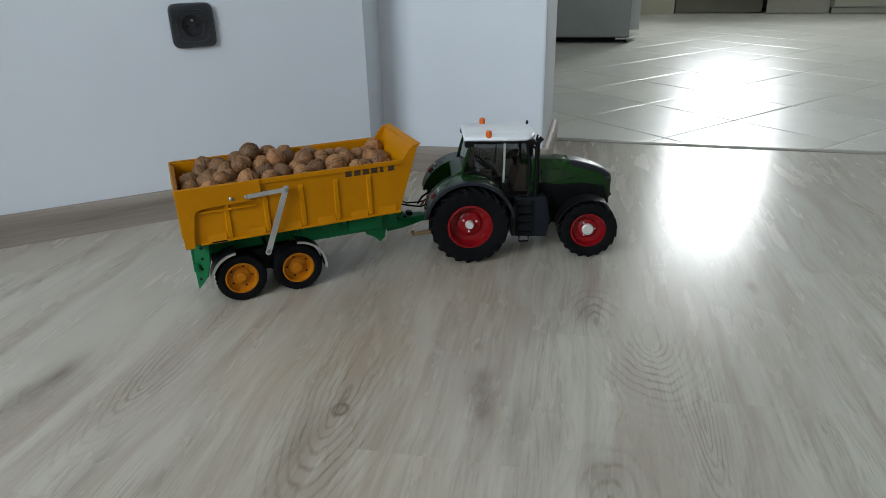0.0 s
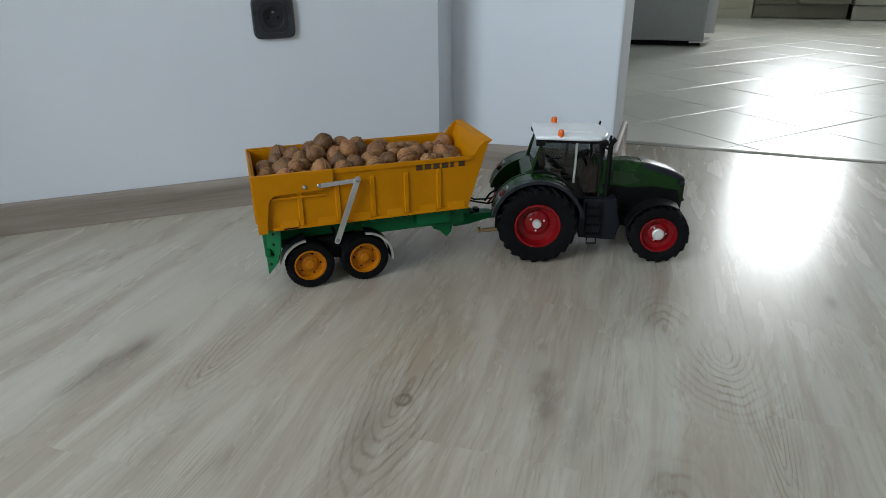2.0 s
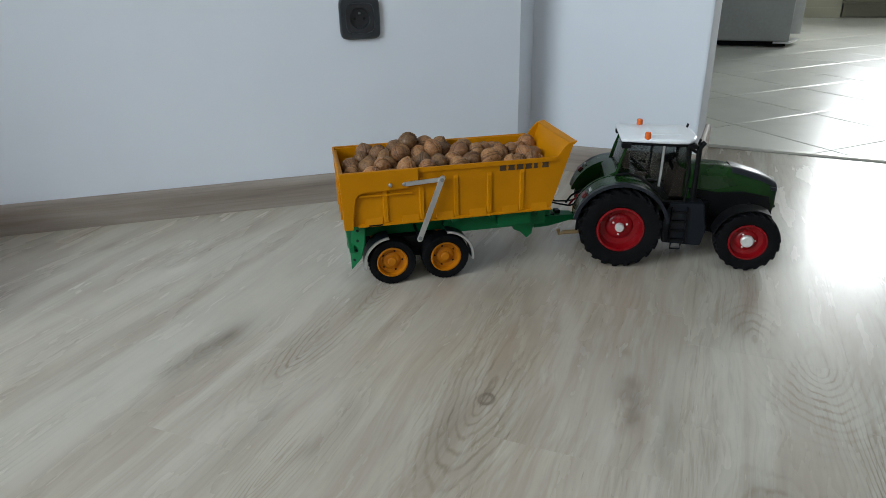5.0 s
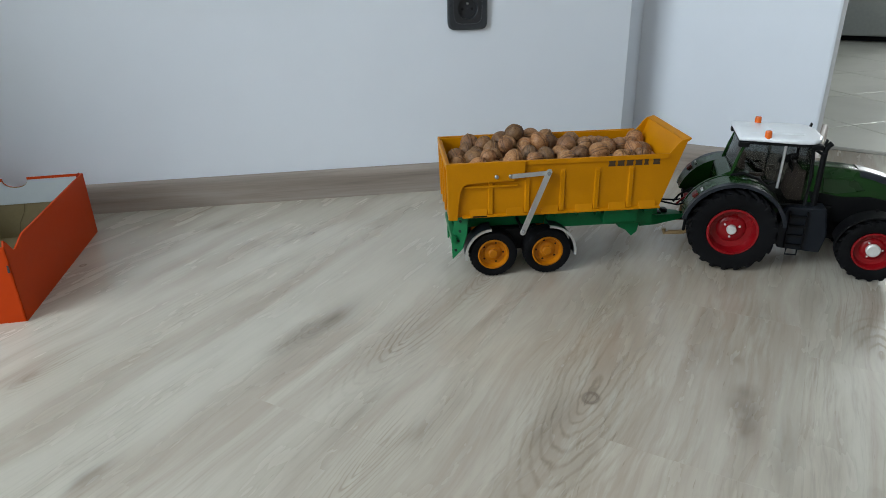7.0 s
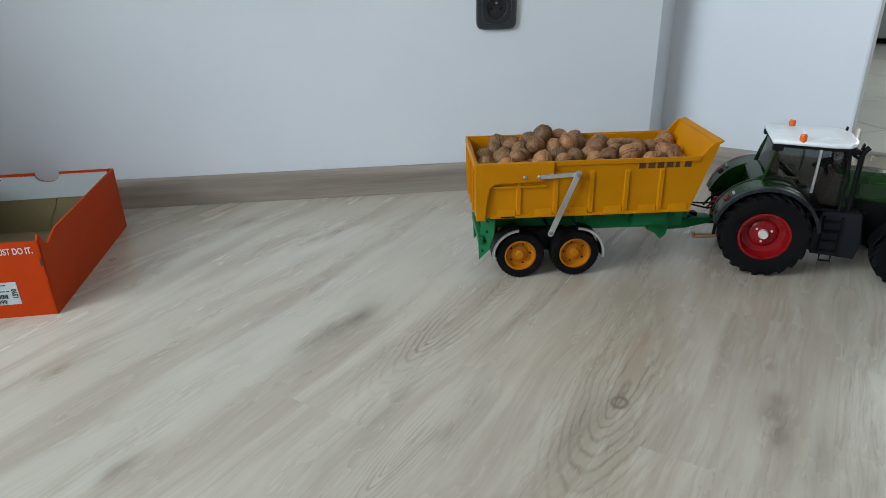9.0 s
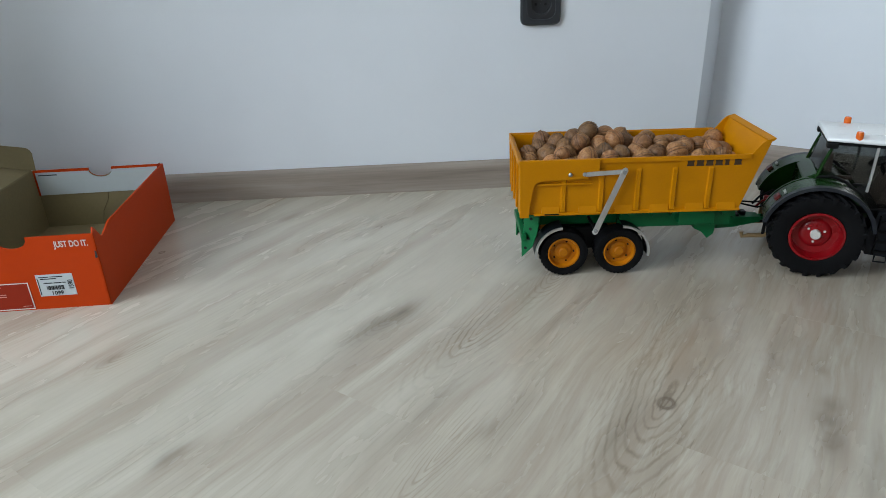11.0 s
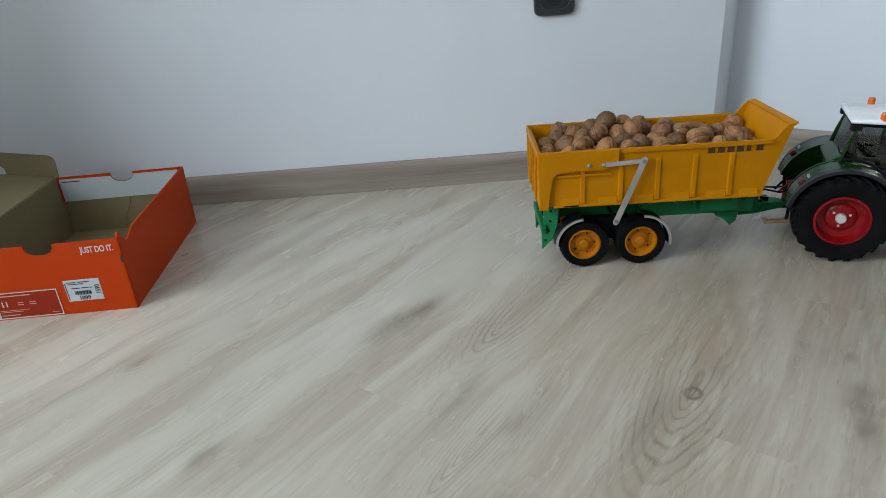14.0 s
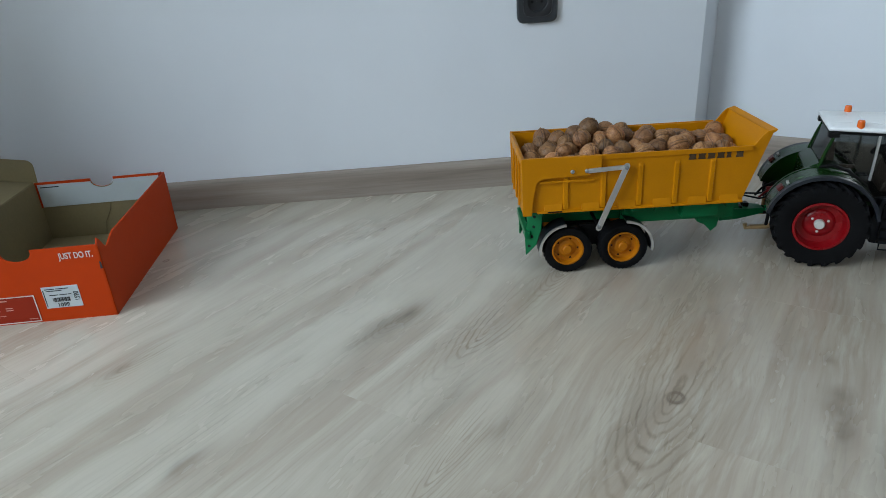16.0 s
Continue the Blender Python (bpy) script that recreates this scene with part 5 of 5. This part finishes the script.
        part("mirror", slab_of([(0.1135, 0.200), (0.1160, 0.199), (0.1185, 0.2085), (0.1160, 0.2100)], *sorted((s * (half - 0.004), s * (half + 0.002))), 0.0006), BLACK, t)
    for x0, x1, z0 in ((-0.008, 0.004, 0.150), (0.105, 0.102, 0.152)):
        bm = loft([[(x0, -half + 0.003, z0), (x0 + 0.0012, -half + 0.003, z0), (x1 + 0.0012, -half + 0.006, zt), (x1, -half + 0.006, zt)], [(x0, half - 0.003, z0), (x0 + 0.0012, half - 0.003, z0), (x1 + 0.0012, half - 0.006, zt), (x1, half - 0.006, zt)]])
        g = part("windscreen" if x0 > 0 else "rear_window", bm, GLASS, t)
        g.visible_shadow = False
    part("dashboard", slab_of([(0.082, 0.104), (0.104, 0.104), (0.104, 0.152), (0.092, 0.154)], -0.030, 0.030, 0.002), SEAT, t)
    # roof with raised panels
    def roof_ring(z, grow):
        pts = [(-0.004, 0.050), (0.080, 0.0535), (0.100, 0.0535), (0.1105, 0.044), (0.117, 0.024)]
        out = [(x, -y) for x, y in pts] + [(x, y) for x, y in pts[::-1]]
        return [(0.055 + (x - 0.055) * grow, y * grow, z + 0.0015 * (x < 0)) for x, y in out]
    roof = part("roof", bevelled(loft([roof_ring(0.2002, 1.0), roof_ring(0.2030, 1.025), roof_ring(0.2062, 1.0), roof_ring(0.2075, 0.95)]), 0.0006, 1), WHITE, t, "white moulded cab roof", 40)
    for y in (-0.022, 0.022):
        part("roof_ridge", loft([[(x, y - 0.006 * k, z) for x in (0.004 + 0.002 * (1 - k), 0.030 - 0.004 * (1 - k))] + [(x, y + 0.006 * k, z) for x in (0.030 - 0.004 * (1 - k), 0.004 + 0.002 * (1 - k))] for z, k in ((0.2073, 1.0), (0.2092, 0.7))]), WHITE, roof)
    part("roof_hatch", block(0.046, 0.092, -0.024, 0.024, 0.2073, 0.2090, 0.0012), WHITE, roof)
    part("roof_gasket", loft([roof_ring(0.1955, 0.975), roof_ring(0.2003, 0.995)]), BLACK, roof)
    for x, y in ((0.036, -0.047), (0.035, 0.047)):
        be = part("beacon", lathe([(0.0052, 0.2050), (0.0050, 0.2150), (0.0042, 0.2175), (0.0004, 0.2178)], 16, "z"), AMBER, roof, "orange beacon", 40)
        be.location = (x, y, 0)
    # seat and steering wheel
    seat = part("seat", bevelled(block(0.012, 0.046, -0.019, 0.019, 0.118, 0.130), 0.004), SEAT, t, "brown driver seat")
    part("backrest", bevelled(slab_of([(0.008, 0.126), (0.018, 0.126), (0.014, 0.176), (0.004, 0.174)], -0.017, 0.017), 0.003), SEAT, seat)
    part("armrest", block(0.014, 0.044, -0.026, -0.020, 0.138, 0.144, 0.002), SEAT, seat)
    part("pedestal", block(0.016, 0.042, -0.012, 0.012, 0.104, 0.118), BLACK, seat)
    sw = part("steering_wheel", moved(lathe([(0.0130, -0.0014), (0.0152, -0.0014), (0.0152, 0.0014), (0.0130, 0.0014)], 28, "z"), pose(0.080, 0, 0.163, 0, -28, 0)), BLACK, t)
    part("column", rod((0.081, 0, 0.162), (0.092, 0, 0.140), 0.0028), BLACK, sw)
    part("spoke", moved(block(-0.0135, 0.0135, -0.002, 0.002, -0.001, 0.001), pose(0.080, 0, 0.163, 0, -28, 0)), BLACK, sw)
    # exhaust, tanks and steps
    part("exhaust", tube([(0.118, -0.048, 0.100), (0.118, -0.048, 0.188)], 0.0043, 14), BLACK, t, "black exhaust stack")
    part("exhaust_tip", tube([(0.118, -0.048, 0.186), (0.1185, -0.048, 0.193), (0.1215, -0.048, 0.199), (0.1255, -0.048, 0.203)], 0.0042, 12), BLACK, t)
    part("exhaust_arm", rod((0.106, -0.048, 0.191), (0.118, -0.048, 0.184), 0.0024), BLACK, t)
    part("air_intake", tube([(0.124, 0.048, 0.100), (0.124, 0.048, 0.186)], 0.0050, 14), BLACK, t)
    for s in (-1, 1):
        tank = part("side_tank", bevelled(slab_of([(0.074, 0.034), (0.136, 0.030), (0.142, 0.060), (0.134, 0.104), (0.080, 0.104), (0.070, 0.070)], *sorted((s * 0.034, s * 0.064))), 0.0025), DARK_SLATE, t, "dark grey side tank")
        for z in (0.040, 0.056, 0.072, 0.088):
            part("step", block(0.084, 0.108, *sorted((s * 0.0635, s * 0.0690)), z, z + 0.0030, 0.0006), BLACK, tank)
        for x in (0.083, 0.1075):
            part("step_rail", block(x, x + 0.002, *sorted((s * 0.0635, s * 0.0690)), 0.036, 0.098, 0.0005), BLACK, tank)
        part("lower_step", tube([(0.088, s * 0.064, 0.034), (0.088, s * 0.064, 0.024), (0.104, s * 0.064, 0.024), (0.104, s * 0.064, 0.034)], 0.0014), BLACK, tank)
    # rear linkage
    part("hitch_plate", block(-0.052, -0.040, -0.014, 0.014, 0.034, 0.080, 0.002), BLACK, t)
    part("hitch_jaw", slab_of([(-0.050, 0.050), (-0.076, 0.050), (-0.076, 0.054), (-0.050, 0.056)], -0.012, 0.012, 0.001), BLACK, t)
    part("hitch_pin", rod((-0.0705, 0, 0.046), (-0.0705, 0, 0.074), 0.0035), BRASS, t)
    for s in (-1, 1):
        lk = part("lower_link", tube([(-0.040, s * 0.028, 0.046), (-0.066, s * 0.032, 0.036), (-0.090, s * 0.034, 0.034)], 0.0040, 8), BRASS, t, "bronze coloured lower link")
        part("hook", tube([(-0.088, s * 0.034, 0.034), (-0.096, s * 0.034, 0.032), (-0.098, s * 0.034, 0.040)], 0.0036, 8), BRASS, lk)
        part("lift_arm", tube([(-0.040, s * 0.028, 0.092), (-0.064, s * 0.031, 0.086), (-0.066, s * 0.032, 0.038)], 0.0028, 8), BLACK, t)
    part("top_link", tube([(-0.040, 0, 0.092), (-0.070, 0.0, 0.090)], 0.0040, 10), RED, t, "red top link")
    part("spring", tube([(-0.044, -0.022, 0.080), (-0.056, -0.024, 0.094), (-0.060, -0.024, 0.100)], 0.0016, 8), BRASS, t)
    part("hose", tube([(-0.040, -0.020, 0.098), (-0.058, -0.026, 0.104), (-0.074, -0.024, 0.092), (-0.082, -0.016, 0.078)], 0.0018, 8), RED, t, "red hydraulic hose")
    part("hose", tube([(-0.040, -0.012, 0.100), (-0.060, -0.012, 0.108), (-0.078, -0.010, 0.094), (-0.086, -0.006, 0.080)], 0.0018, 8), BLACK, t)
    return t


tractor()


# ---------------- floor pieces ----------------
def piece(name, poly, top, thick, edge, inset, mat, parent):
    """A flat piece with a small chamfer round its top."""
    c = sum(poly, Vector((0, 0))) / len(poly)
    n = len(poly)
    inner = [p + (c - p).normalized() * inset * 1.4 for p in poly]
    vs = [(p.x - c.x, p.y - c.y, -thick) for p in poly] + [(p.x - c.x, p.y - c.y, -edge) for p in poly] + [(p.x - c.x, p.y - c.y, 0) for p in inner]
    fs = [tuple(range(2 * n, 3 * n)), tuple(range(n - 1, -1, -1))]
    for k in (0, n):
        fs += [(k + i, k + (i + 1) % n, k + n + (i + 1) % n, k + n + i) for i in range(n)]
    me = bpy.data.meshes.new(name)
    me.from_pydata(vs, [], fs)
    me.materials.append(mat)
    ob = new(name, me)
    ob.location = (c.x, c.y, top)
    ob.parent = parent
    return ob


floor_ob = bpy.data.objects["floor"]
kitchen_bed = slab_of(KITCHEN, -0.15, -0.0016, axis="z")
kitchen_floor = structure("kitchen_floor", kitchen_bed, GROUT, "pale square kitchen tiles laid diagonally with dark joints", "floor")

rng = random.Random(3)
WIDE = 0.19
known = {0: (-0.65, -0.307, 0.62), 1: (-0.38,), -2: (-0.77, 0.35), -1: (-1.05, 0.12)}
for row in range(-15, 17):
    v0 = 0.528 + WIDE * row
    cuts = [-4.4]
    marks = sorted(known.get(row, ()))
    u = -4.4 + rng.uniform(0.3, 1.2)
    while u < 0.9:
        if not marks or all(abs(u - k) > 0.5 for k in marks):
            cuts.append(u)
        u += rng.uniform(0.75, 1.28)
    cuts = sorted(cuts + marks) + [1.0]
    for a, b in zip(cuts, cuts[1:]):
        g = 0.00002
        poly = [U2 * (a + g) + V2 * (v0 + g), U2 * (a + g) + V2 * (v0 + WIDE - g), U2 * (b - g) + V2 * (v0 + WIDE - g), U2 * (b - g) + V2 * (v0 + g)]
        poly = room_part(poly)
        if len(poly) > 2:
            piece("plank", poly, 0.0, 0.007, 0.00008, 0.00016, FLOORING, floor_ob)

PITCH, JOINT, ANGLE = 0.325, 0.0034, radians(8.5)
E1, E2 = Vector((math.cos(ANGLE), math.sin(ANGLE))), Vector((-math.sin(ANGLE), math.cos(ANGLE)))
for i in range(-4, 18):
    for j in range(-12, 18):
        a, b = 1.22 + PITCH * i, 0.115 + PITCH * j
        g = JOINT / 2
        poly = [E1 * x + E2 * y for x, y in ((a + g, b + g), (a + PITCH - g, b + g), (a + PITCH - g, b + PITCH - g), (a + g, b + PITCH - g))]
        c = sum(poly, Vector((0, 0))) / 4
        cu, cv = c.dot(U2), c.dot(V2)
        if not (0.3 < cu < 5.6 and -1.8 < cv < 4.0):
            continue
        poly = kitchen_part(poly)
        if len(poly) > 2:
            piece("tile", poly, 0.0, 0.006, 0.0009, 0.0042, TILE, kitchen_floor)
